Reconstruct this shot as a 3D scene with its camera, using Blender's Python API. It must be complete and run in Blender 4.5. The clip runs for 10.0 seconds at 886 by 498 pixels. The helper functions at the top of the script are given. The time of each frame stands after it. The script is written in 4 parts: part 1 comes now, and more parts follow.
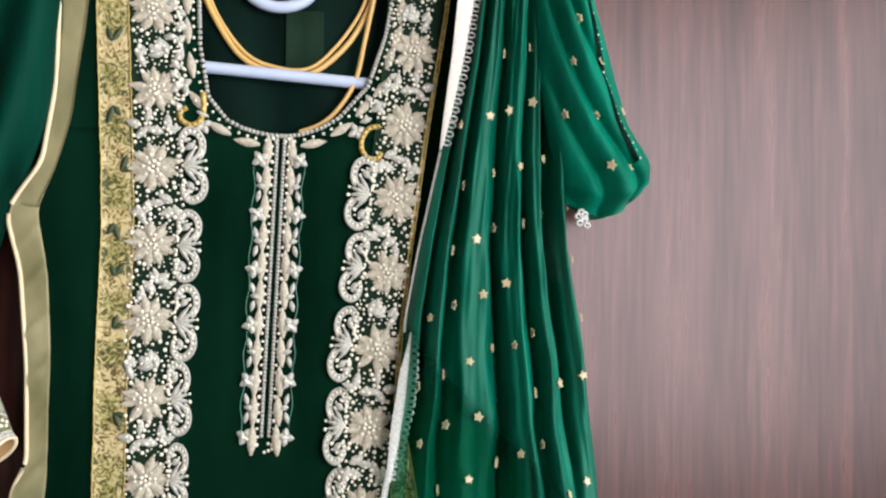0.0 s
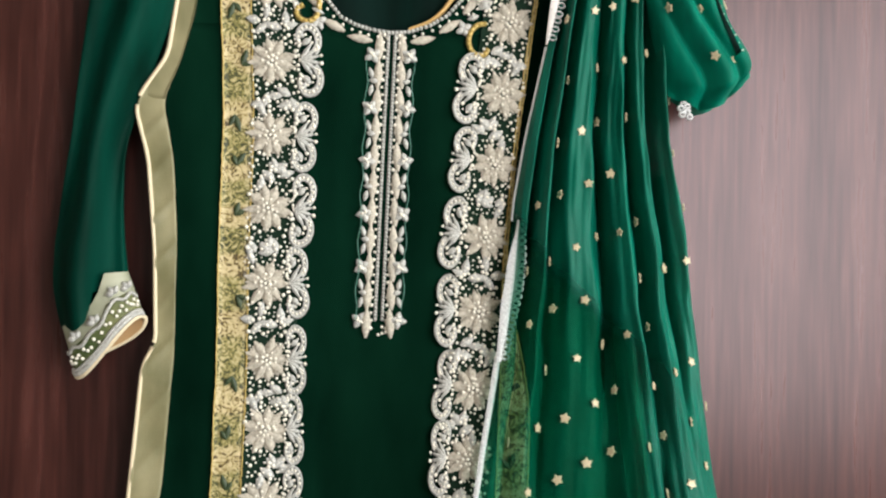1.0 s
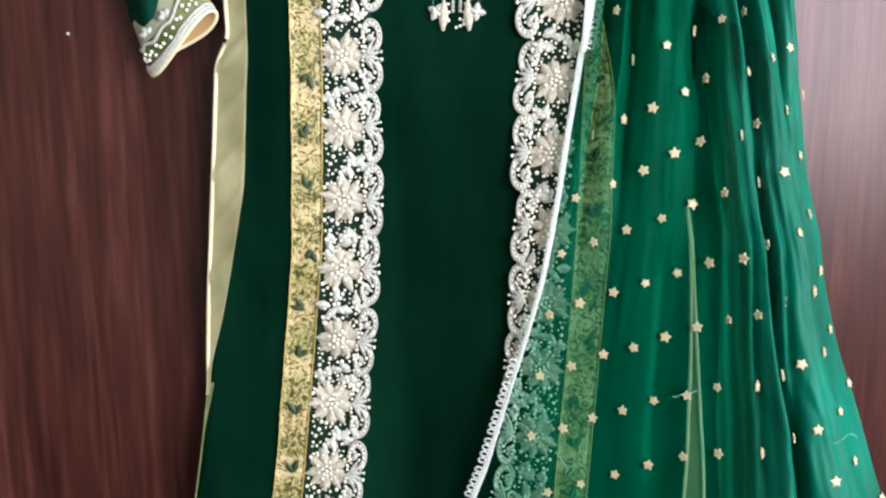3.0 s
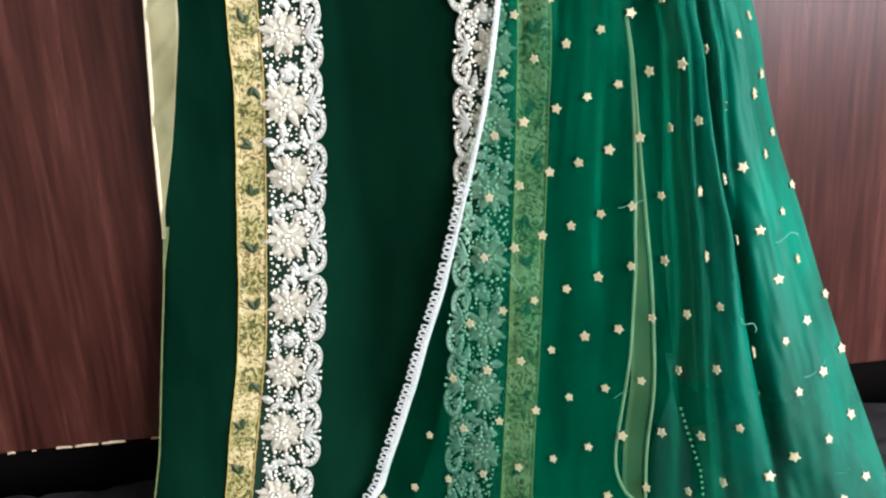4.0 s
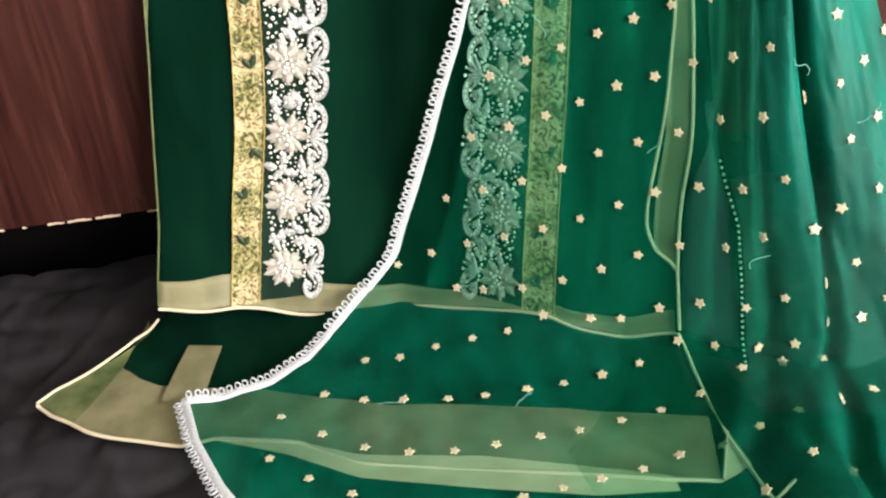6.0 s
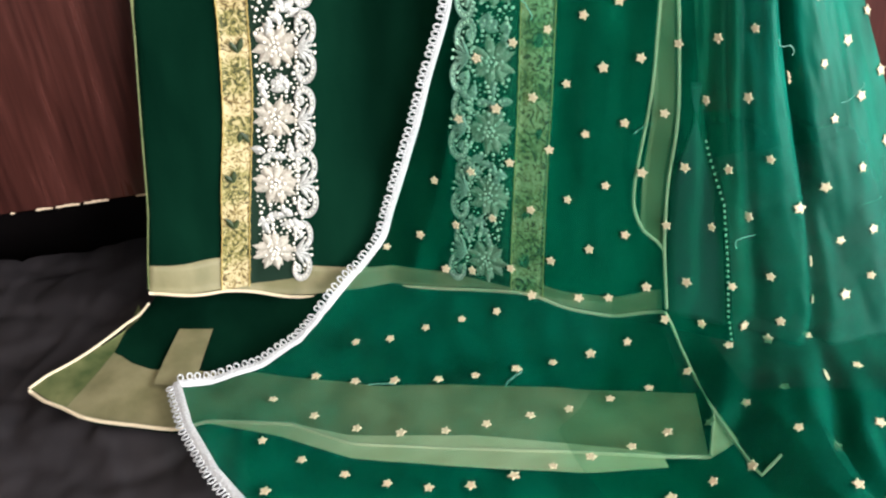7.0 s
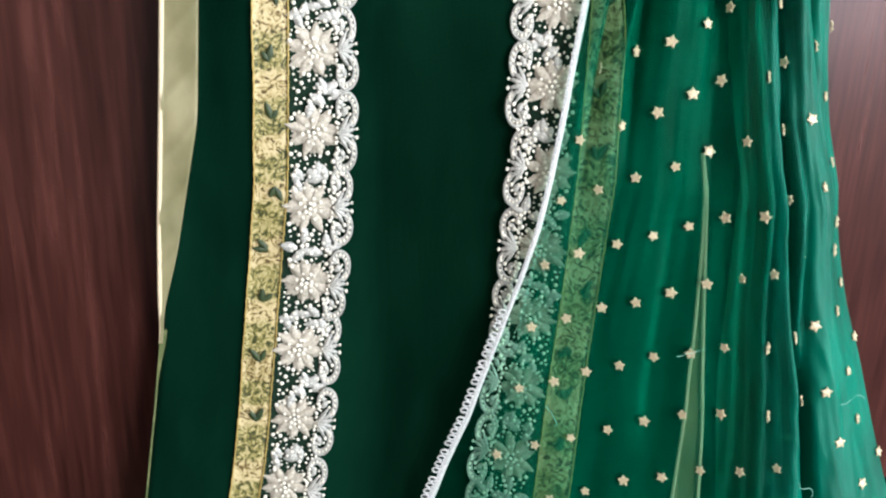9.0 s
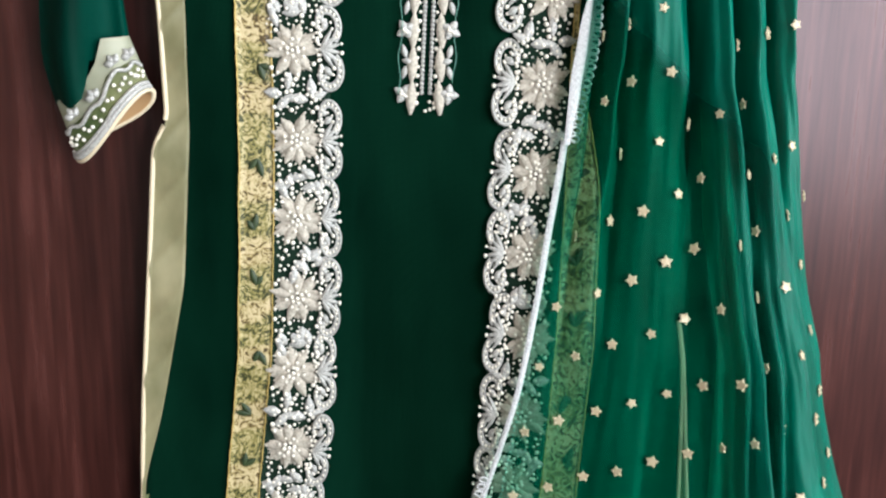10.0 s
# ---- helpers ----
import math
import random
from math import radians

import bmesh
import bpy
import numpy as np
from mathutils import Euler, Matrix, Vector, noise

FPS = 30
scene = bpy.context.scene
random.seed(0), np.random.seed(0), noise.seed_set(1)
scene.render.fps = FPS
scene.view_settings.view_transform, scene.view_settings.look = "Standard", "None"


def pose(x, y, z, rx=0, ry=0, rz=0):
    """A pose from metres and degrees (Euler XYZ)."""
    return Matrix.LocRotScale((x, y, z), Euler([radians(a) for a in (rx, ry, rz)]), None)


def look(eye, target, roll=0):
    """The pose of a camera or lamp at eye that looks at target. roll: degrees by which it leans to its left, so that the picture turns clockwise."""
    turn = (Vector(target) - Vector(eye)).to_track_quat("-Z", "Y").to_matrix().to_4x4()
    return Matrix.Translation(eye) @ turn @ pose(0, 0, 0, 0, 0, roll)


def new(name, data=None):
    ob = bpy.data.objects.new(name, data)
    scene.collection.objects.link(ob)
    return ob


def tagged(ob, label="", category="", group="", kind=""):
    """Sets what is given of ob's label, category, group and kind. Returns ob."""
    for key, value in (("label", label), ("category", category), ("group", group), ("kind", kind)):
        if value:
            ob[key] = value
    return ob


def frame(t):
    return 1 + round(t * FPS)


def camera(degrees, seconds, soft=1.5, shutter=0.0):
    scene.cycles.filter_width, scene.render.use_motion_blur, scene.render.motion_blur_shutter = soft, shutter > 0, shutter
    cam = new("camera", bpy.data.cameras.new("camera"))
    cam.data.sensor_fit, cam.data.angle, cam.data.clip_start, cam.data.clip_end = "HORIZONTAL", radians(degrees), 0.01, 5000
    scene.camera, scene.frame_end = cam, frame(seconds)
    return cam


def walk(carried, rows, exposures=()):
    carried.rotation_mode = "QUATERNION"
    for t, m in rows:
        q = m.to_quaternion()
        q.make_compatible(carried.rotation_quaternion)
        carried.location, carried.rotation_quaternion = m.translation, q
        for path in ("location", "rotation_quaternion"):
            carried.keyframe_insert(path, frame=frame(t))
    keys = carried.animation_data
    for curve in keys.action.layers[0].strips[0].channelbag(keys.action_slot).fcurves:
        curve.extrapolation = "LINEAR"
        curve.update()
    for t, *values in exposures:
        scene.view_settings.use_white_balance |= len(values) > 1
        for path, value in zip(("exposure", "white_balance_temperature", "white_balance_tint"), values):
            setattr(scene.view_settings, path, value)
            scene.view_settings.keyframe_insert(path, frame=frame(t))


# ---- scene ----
cam = camera(47.0, 10.0, soft=2.3)
PATH = [
    (0, (-0.015, -0.911, 1.472), (0.335, 1.057, 1.531), 0.8),
    (0.5, (-0.034, -0.919, 1.432), (0.338, 1.044, 1.524), 0.9),
    (1, (-0.078, -0.932, 1.385), (0.194, 1.049, 1.414), 0.8),
    (1.5, (-0.037, -0.928, 1.342), (0.06, 1.064, 1.192), 0.1),
    (2, (-0.048, -0.93, 1.323), (0.005, 1.058, 1.115), -0.4),
    (2.2, (-0.046, -0.93, 1.323), (-0.029, 1.059, 1.116), -0.4),
    (3.3, (-0.093, -0.904, 1.324), (0.089, 1.015, 0.791), -1.0),
    (3.5, (-0.063, -0.912, 1.319), (0.116, 0.995, 0.742), -2.2),
    (4, (-0.054, -0.923, 1.294), (0.094, 0.948, 0.601), -3.8),
    (4.5, (-0.069, -0.856, 1.298), (0.136, 0.933, 0.427), -4.7),
    (5, (-0.078, -0.826, 1.297), (0.099, 0.872, 0.256), -6.7),
    (5.5, (-0.084, -0.85, 1.265), (0.081, 0.852, 0.227), -6.5),
    (6, (-0.083, -0.859, 1.253), (0.054, 0.81, 0.161), -5.4),
    (6.2, (-0.088, -0.867, 1.242), (0.046, 0.76, 0.087), -5.9),
    (7.3, (-0.08, -0.852, 1.288), (0.109, 0.811, 0.194), -4.9),
    (7.5, (-0.07, -0.835, 1.312), (0.172, 0.847, 0.258), -3.9),
    (8, (-0.094, -0.839, 1.328), (0.119, 0.911, 0.384), -2.6),
    (8.5, (-0.137, -0.789, 1.373), (0.149, 0.996, 0.518), 0.3),
    (9, (-0.144, -0.785, 1.398), (0.181, 1.03, 0.623), 1.6),
    (9.5, (-0.138, -0.785, 1.41), (0.218, 1.07, 0.75), 1.9),
    (10, (-0.097, -0.798, 1.408), (0.155, 1.126, 0.923), 1.0),
]
walk(cam, [(t, look(eye, target, roll)) for t, eye, target, roll in PATH], [(0, -0.42, 6450, 9), (1, -0.4, 6500, 8), (2, -0.12, 6250, 8), (3.5, 0.1, 6050, 8), (5.0, 0.3, 6150, 9), (6.2, 0.42, 6480, 12), (7.5, 0.32, 6100, 10), (9, 0.05, 6000, 9), (10, -0.15, 5950, 9)])

# ---- world, light ----
world = bpy.data.worlds.new("world")
scene.world = world
world.use_nodes = True
wn = world.node_tree.nodes
sky = wn.new("ShaderNodeTexSky")
sky.sky_type, sky.sun_disc = "NISHITA", False
sky.sun_elevation, sky.sun_rotation = radians(40), radians(200)
world.node_tree.links.new(sky.outputs[0], wn["Background"].inputs[0])
wn["Background"].inputs[1].default_value = 0.12


def window_lamp(name, m, w, h, watts, colour):
    lamp = bpy.data.lights.new(name, "AREA")
    lamp.shape, lamp.size, lamp.size_y, lamp.energy, lamp.color = "RECTANGLE", w, h, watts, colour
    ob = new(name, lamp)
    ob.matrix_world = m
    return ob


window_lamp("window_light", look((1.42, -2.66, 1.62), (0.3, 0.0, 1.35)), 1.4, 1.7, 118, (1.0, 0.97, 0.97))
window_lamp("window_light", look((1.95, -1.1, 1.65), (0.1, -0.1, 1.2)), 1.3, 1.3, 48, (0.95, 0.99, 1.0))

# ---- materials ----


def material(name, colour, rough=0.6, metal=0.0, spec=0.5, sheen=0.0, coat=0.0):
    m = bpy.data.materials.new(name)
    m.use_nodes = True
    b = m.node_tree.nodes["Principled BSDF"]
    b.inputs["Base Color"].default_value = (*colour, 1)
    b.inputs["Roughness"].default_value = rough
    b.inputs["Metallic"].default_value = metal
    b.inputs["Specular IOR Level"].default_value = spec
    b.inputs["Sheen Weight"].default_value = sheen
    b.inputs["Coat Weight"].default_value = coat
    return m


def add(m, kind, **settings):
    n = m.node_tree.nodes.new(kind)
    for key, value in settings.items():
        n.inputs[key.replace("_", " ")].default_value = value
    return n


def wire(m, a, out, b, into):
    m.node_tree.links.new(a.outputs[out], b.inputs[into])


def coords(m, scale):
    tc = add(m, "ShaderNodeTexCoord")
    mp = add(m, "ShaderNodeMapping", Scale=scale)
    wire(m, tc, "Object", mp, "Vector")
    return mp


def ramp(m, src, out, stops):
    r = add(m, "ShaderNodeValToRGB")
    while len(r.color_ramp.elements) < len(stops):
        r.color_ramp.elements.new(0.5)
    for e, (p, c) in zip(r.color_ramp.elements, stops):
        e.position, e.color = p, (*c, 1)
    wire(m, src, out, r, "Fac")
    return r


def mottle(m, scale, low, high, detail=4.0, stretch=(1, 1, 1)):
    """Two-tone noise as base colour."""
    mp = coords(m, stretch)
    n = add(m, "ShaderNodeTexNoise", Scale=scale, Detail=detail)
    wire(m, mp, "Vector", n, "Vector")
    r = ramp(m, n, "Fac", [(0.3, low), (0.7, high)])
    wire(m, r, "Color", m.node_tree.nodes["Principled BSDF"], "Base Color")
    return n


def relief(m, scale, strength, distance=0.001, stretch=(1, 1, 1), kind="ShaderNodeTexNoise"):
    mp = coords(m, stretch)
    n = add(m, kind, Scale=scale)
    wire(m, mp, "Vector", n, "Vector")
    b = add(m, "ShaderNodeBump", Strength=strength, Distance=distance)
    wire(m, n, 0, b, "Height")
    wire(m, b, "Normal", m.node_tree.nodes["Principled BSDF"], "Normal")
    return n


def weave(m, pitch, strength):
    """Fine woven relief of two crossed thread directions."""
    mp = coords(m, (1, 1, 1))
    heights = []
    for axis in ("X", "Z"):
        w = add(m, "ShaderNodeTexWave", Scale=0.314 / pitch, Distortion=1.5, Detail=2.0)
        w.bands_direction = axis
        wire(m, mp, "Vector", w, "Vector")
        heights.append(w)
    mx = add(m, "ShaderNodeMath")
    wire(m, heights[0], "Fac", mx, 0)
    wire(m, heights[1], "Fac", mx, 1)
    b = add(m, "ShaderNodeBump", Strength=strength, Distance=0.0004)
    wire(m, mx, 0, b, "Height")
    wire(m, b, "Normal", m.node_tree.nodes["Principled BSDF"], "Normal")


def see_through(m, alpha):
    """Sheer cloth: the weave lets part of the light straight through."""
    n = m.node_tree.nodes
    t = n.new("ShaderNodeBsdfTransparent")
    t.inputs["Color"].default_value = (0.83, 0.97, 0.92, 1)
    mix = add(m, "ShaderNodeMixShader", Fac=alpha)
    wire(m, t, 0, mix, 1)
    wire(m, n["Principled BSDF"], 0, mix, 2)
    wire(m, mix, 0, n["Material Output"], "Surface")


def wood_laminate():
    m = material("wood_laminate", (0.06, 0.025, 0.02), 0.3, spec=0.5)
    mp = coords(m, (1, 1, 0.02))
    n1 = add(m, "ShaderNodeTexNoise", Scale=24.0, Detail=8.0, Roughness=0.65)
    wire(m, mp, "Vector", n1, "Vector")
    mp2 = coords(m, (1, 1, 0.06))
    n2 = add(m, "ShaderNodeTexNoise", Scale=160.0, Detail=3.0)
    wire(m, mp2, "Vector", n2, "Vector")
    mx = add(m, "ShaderNodeMix")
    mx.inputs[0].default_value = 0.35
    wire(m, n1, "Fac", mx, 2)
    wire(m, n2, "Fac", mx, 3)
    r = ramp(m, mx, 0, [(0.36, (0.0160, 0.0042, 0.0033)), (0.5, (0.046, 0.0136, 0.0102)), (0.64, (0.092, 0.030, 0.0235))])
    b = m.node_tree.nodes["Principled BSDF"]
    wire(m, r, "Color", b, "Base Color")
    rr = ramp(m, mx, 0, [(0.3, (0.30, 0.30, 0.30)), (0.7, (0.26, 0.26, 0.26))])
    wire(m, rr, "Color", b, "Roughness")
    sp = ramp(m, mx, 0, [(0.28, (0.35, 0.35, 0.35)), (0.72, (0.44, 0.44, 0.44))])
    wire(m, sp, "Color", b, "Specular IOR Level")
    b.inputs["Specular Tint"].default_value = (1.0, 0.87, 0.91, 1)
    bp = add(m, "ShaderNodeBump", Strength=0.08, Distance=0.0005)
    wire(m, n2, "Fac", bp, "Height")
    wire(m, bp, "Normal", b, "Normal")
    return m


WOOD = wood_laminate()
CHIP = material("chipped_edge", (0.62, 0.48, 0.33), 0.8)
# near-black colour holds the deep shade in the gap under the door
GAP = material("gap_shade_board", (0.004, 0.003, 0.003), 0.9, spec=0.05)
GREEN = material("kameez_green", (0.0, 0.016, 0.007), 0.85, spec=0.0)
mottle(GREEN, 9, (0.0009, 0.0083, 0.0044), (0.0032, 0.0242, 0.0128), detail=6.0, stretch=(1.6, 1, 0.5))
weave(GREEN, 0.0009, 0.25)
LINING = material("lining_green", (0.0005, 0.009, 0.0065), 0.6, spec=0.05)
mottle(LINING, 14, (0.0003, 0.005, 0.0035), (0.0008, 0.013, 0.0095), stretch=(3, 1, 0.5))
SLEEVE = material("sleeve_green", (0.0, 0.03, 0.018), 0.55, spec=0.05)
mottle(SLEEVE, 12, (0.0, 0.012, 0.007), (0.0003, 0.048, 0.031), stretch=(2.5, 2, 0.3))
weave(SLEEVE, 0.0009, 0.25)
NET = material("net_ground", (0.013, 0.028, 0.018), 0.8, spec=0.0)
relief(NET, 900, 0.4, 0.0005, kind="ShaderNodeTexVoronoi")
OLIVE = material("olive_silk", (0.25, 0.235, 0.105), 0.42, spec=0.3)
mottle(OLIVE, 26, (0.158, 0.150, 0.070), (0.305, 0.275, 0.152), detail=8.0, stretch=(1.1, 1, 0.7))
weave(OLIVE, 0.0012, 0.2)
SIDE = material("greenish_olive_silk", (0.10, 0.12, 0.045), 0.5, spec=0.2)
mottle(SIDE, 40, (0.05, 0.08, 0.025), (0.17, 0.18, 0.075))
CUFF = material("sheer_cuff_silk", (0.32, 0.33, 0.23), 0.5)
mottle(CUFF, 40, (0.27, 0.285, 0.19), (0.38, 0.385, 0.275))
weave(CUFF, 0.0012, 0.2)
PALE = material("pale_silk", (0.46, 0.42, 0.27), 0.5)
mottle(PALE, 50, (0.54, 0.48, 0.28), (0.72, 0.65, 0.42), stretch=(0.4, 1, 1))
PIPE = material("cream_piping", (0.74, 0.62, 0.42), 0.45)
GOLDPIPE = material("gold_piping", (0.66, 0.42, 0.14), 0.4, spec=0.6)
PETAL = material("raw_silk_petal", (0.46, 0.43, 0.38), 0.75)
mottle(PETAL, 420, (0.36, 0.325, 0.26), (0.60, 0.55, 0.455))
relief(PETAL, 900, 0.6, 0.0006)
SILVER = material("silver_thread", (0.6, 0.59, 0.56), 0.38, metal=0.15, spec=0.7)
mottle(SILVER, 700, (0.20, 0.20, 0.18), (0.74, 0.73, 0.68), stretch=(1, 1, 3))
relief(SILVER, 1100, 0.8, 0.0006)
PEARL = material("pearl_bead", (0.90, 0.855, 0.74), 0.22, spec=0.7, coat=0.4)
GOLDBEAD = material("gold_bead", (0.58, 0.42, 0.13), 0.42, metal=0.3)
SEQUIN = material("sequin", (0.54, 0.465, 0.30), 0.38, metal=0.1, spec=0.6)
LACE = material("white_lace", (0.60, 0.61, 0.62), 0.7)
mottle(LACE, 520, (0.44, 0.445, 0.445), (0.66, 0.66, 0.65))
relief(LACE, 420, 0.7, 0.0008, kind="ShaderNodeTexVoronoi")
LACE2 = material("cream_lace", (0.78, 0.745, 0.70), 0.7)
mottle(LACE2, 300, (0.70, 0.665, 0.62), (0.84, 0.81, 0.77))
PLASTIC = material("pale_blue_plastic", (0.50, 0.58, 0.78), 0.35, spec=0.5)
TAN = material("tan_lining", (0.45, 0.27, 0.12), 0.55)
SLATE = material("slate_lining", (0.035, 0.05, 0.065), 0.6, spec=0.2)
mottle(SLATE, 18, (0.024, 0.036, 0.048), (0.046, 0.062, 0.082), stretch=(2, 1, 0.5))
SHEET = material("black_sheet", (0.02, 0.018, 0.021), 0.8, spec=0.15)
mottle(SHEET, 6, (0.016, 0.0140, 0.0150), (0.036, 0.0315, 0.0335), detail=7.0)
relief(SHEET, 13, 0.9, 0.012, stretch=(1.3, 0.8, 1))
THREAD = material("loose_thread", (0.16, 0.38, 0.30), 0.6)
PLASTER = material("wall_plaster", (0.62, 0.58, 0.53), 0.9)
mottle(PLASTER, 5, (0.58, 0.54, 0.49), (0.66, 0.62, 0.57))
FLOORM = material("floor_tile", (0.42, 0.38, 0.33), 0.35)
mottle(FLOORM, 8, (0.36, 0.32, 0.28), (0.47, 0.43, 0.38))


def brocade():
    """Gold brocade: tan silk, thread figures in brown, olive and dark green."""
    m = material("gold_brocade", (0.6, 0.45, 0.2), 0.5, spec=0.4)
    mp = coords(m, (1, 1, 1))
    n = add(m, "ShaderNodeTexNoise", Scale=125.0, Detail=2.5, Distortion=2.6)
    wire(m, mp, "Vector", n, "Vector")
    base = ramp(m, n, "Fac", [(0.38, (0.07, 0.045, 0.012)), (0.43, (0.25, 0.18, 0.06)), (0.48, (0.42, 0.34, 0.15)), (0.58, (0.57, 0.47, 0.26))])
    big = add(m, "ShaderNodeTexNoise", Scale=34.0, Detail=1.0)
    wire(m, mp, "Vector", big, "Vector")
    blocks = add(m, "ShaderNodeTexWave", Scale=6.2, Distortion=5.0, Detail=2.0)
    blocks.bands_direction = "Z"
    wire(m, mp, "Vector", blocks, "Vector")
    both = add(m, "ShaderNodeMix")
    both.inputs[0].default_value = 0.5
    wire(m, big, "Fac", both, 2)
    wire(m, blocks, "Fac", both, 3)
    mask = ramp(m, both, 0, [(0.38, (0, 0, 0)), (0.52, (1, 1, 1))])
    mix = add(m, "ShaderNodeMix")
    mix.data_type = "RGBA"
    wire(m, mask, "Color", mix, 0)
    wire(m, base, "Color", mix, 6)
    dark = ramp(m, n, "Fac", [(0.40, (0.040, 0.044, 0.010)), (0.46, (0.17, 0.155, 0.040)), (0.53, (0.29, 0.25, 0.085)), (0.62, (0.50, 0.42, 0.21))])
    wire(m, dark, "Color", mix, 7)
    b = m.node_tree.nodes["Principled BSDF"]
    wire(m, mix, 2, b, "Base Color")
    bp = add(m, "ShaderNodeBump", Strength=0.6, Distance=0.0008)
    wire(m, n, "Fac", bp, "Height")
    wire(m, bp, "Normal", b, "Normal")
    return m


BROCADE = brocade()
BROCLEAF = material("brocade_leaf", (0.055, 0.075, 0.02), 0.5)
mottle(BROCLEAF, 300, (0.014, 0.030, 0.010), (0.045, 0.070, 0.022))


def chiffon(name, alpha, deep=1.0, gloss=0.3, blue=1.0):
    m = material(name, (0.0, 0.17, 0.105), 0.45, spec=gloss)
    mottle(m, 9, (0.0, 0.098 * deep, 0.060 * deep * blue), (0.0003, 0.228 * deep, 0.147 * deep * blue), detail=6.0, stretch=(4.5, 3.0, 0.35))
    weave(m, 0.0008, 0.26)
    see_through(m, alpha)
    return m


CHIFFON = chiffon("chiffon_single", 0.5, 0.80, 0.08, 0.86)
CHIFFON2 = chiffon("chiffon_folded", 0.97, 0.72, 0.18)
CHIFFON3 = chiffon("chiffon_swag", 0.96, 0.88, 0.07)
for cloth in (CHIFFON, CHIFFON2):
    # the share of thread to gap follows how many layers lie together, cut low right for shade
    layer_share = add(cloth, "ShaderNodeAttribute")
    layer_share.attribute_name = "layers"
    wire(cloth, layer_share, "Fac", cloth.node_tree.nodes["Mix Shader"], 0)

# ---- building tools ----


def part(name, bm, mat, parent, label="", smooth=True):
    me = bpy.data.meshes.new(name)
    if smooth:
        for f in bm.faces:
            f.smooth = True
    bm.to_mesh(me)
    bm.free()
    me.materials.append(mat)
    ob = new(name, me)
    if parent:
        ob.parent = parent
    if label:
        ob["label"] = label
    return ob


def thing(name, label, category, group="", kind=""):
    return tagged(new(name), label, category, group, kind)


def curve(keys):
    """Smooth function through (z, value) keys, in any order."""
    keys = sorted(keys)
    zs, vs = [k[0] for k in keys], [k[1] for k in keys]
    return lambda z: float(np.interp(z, zs, vs))


def soft_curve(keys, width=0.012):
    f = curve(keys)
    return lambda z: sum(f(z + width * d) for d in (-1.5, -1, -0.5, 0, 0.5, 1, 1.5)) / 7


def ease(a, b, v):
    u = min(1.0, max(0.0, (v - a) / (b - a)))
    return u * u * (3 - 2 * u)


def sheet(bm, fn, nu, nv, thick=0.0):
    """A grid of fn(u, v); with thickness, a second skin behind and rims."""
    rows = [[bm.verts.new(fn(i / nu, j / nv)) for i in range(nu + 1)] for j in range(nv + 1)]
    made = [bm.faces.new((rows[j][i], rows[j][i + 1], rows[j + 1][i + 1], rows[j + 1][i])) for j in range(nv) for i in range(nu)]
    if thick:
        bmesh.ops.recalc_face_normals(bm, faces=made)
        bm.normal_update()
        back = [[bm.verts.new(v.co + Vector((0, thick, 0))) for v in row] for row in rows]
        for j in range(nv):
            for i in range(nu):
                bm.faces.new((back[j][i], back[j + 1][i], back[j + 1][i + 1], back[j][i + 1]))
        rim = [(0, i, 0, i + 1) for i in range(nu)] + [(nv, i, nv, i + 1) for i in range(nu)]
        rim += [(j, 0, j + 1, 0) for j in range(nv)] + [(j, nu, j + 1, nu) for j in range(nv)]
        for a, b, c, d in rim:
            bm.faces.new((rows[a][b], rows[c][d], back[c][d], back[a][b]))
    return rows


def tube(bm, pts, r, sides=6, flat=1.0, closed=False):
    """A round cord along pts; r may be a function of 0..1."""
    pts = [Vector(p) for p in pts]
    n = len(pts)
    rings = []
    for i, p in enumerate(pts):
        a, b = pts[(i - 1) % n if closed else max(i - 1, 0)], pts[(i + 1) % n if closed else min(i + 1, n - 1)]
        d = (b - a).normalized() if (b - a).length > 1e-9 else Vector((0, 0, 1))
        s = d.cross(Vector((0, 1, 0)))
        s = s.normalized() if s.length > 0.05 else d.cross(Vector((0, 0, 1))).normalized()
        o = s.cross(d)
        rad = r(i / max(1, n - 1)) if callable(r) else r
        rings.append([bm.verts.new(p + s * rad * math.cos(k * math.tau / sides) + o * rad * flat * math.sin(k * math.tau / sides)) for k in range(sides)])
    for i in range(n if closed else n - 1):
        q, w = rings[i], rings[(i + 1) % n]
        for k in range(sides):
            bm.faces.new((q[k], q[(k + 1) % sides], w[(k + 1) % sides], w[k]))
    if not closed:
        bm.faces.new(rings[0])
        bm.faces.new(list(reversed(rings[-1])))


def bead(bm, p, r, squash=0.8):
    """A faceted bead, a little flat towards the cloth."""
    p = Vector(p)
    ring1 = [bm.verts.new(p + Vector((r * math.cos(k * math.tau / 6), r * 0.35 * squash, r * math.sin(k * math.tau / 6)))) for k in range(6)]
    ring2 = [bm.verts.new(p + Vector((0.75 * r * math.cos(k * math.tau / 6 + 0.5), -r * 0.6 * squash, 0.75 * r * math.sin(k * math.tau / 6 + 0.5)))) for k in range(6)]
    top = bm.verts.new(p + Vector((0, -r * squash, 0)))
    for k in range(6):
        bm.faces.new((ring1[k], ring1[(k + 1) % 6], ring2[k]))
        bm.faces.new((ring2[k], ring1[(k + 1) % 6], ring2[(k + 1) % 6]))
        bm.faces.new((ring2[k], ring2[(k + 1) % 6], top))


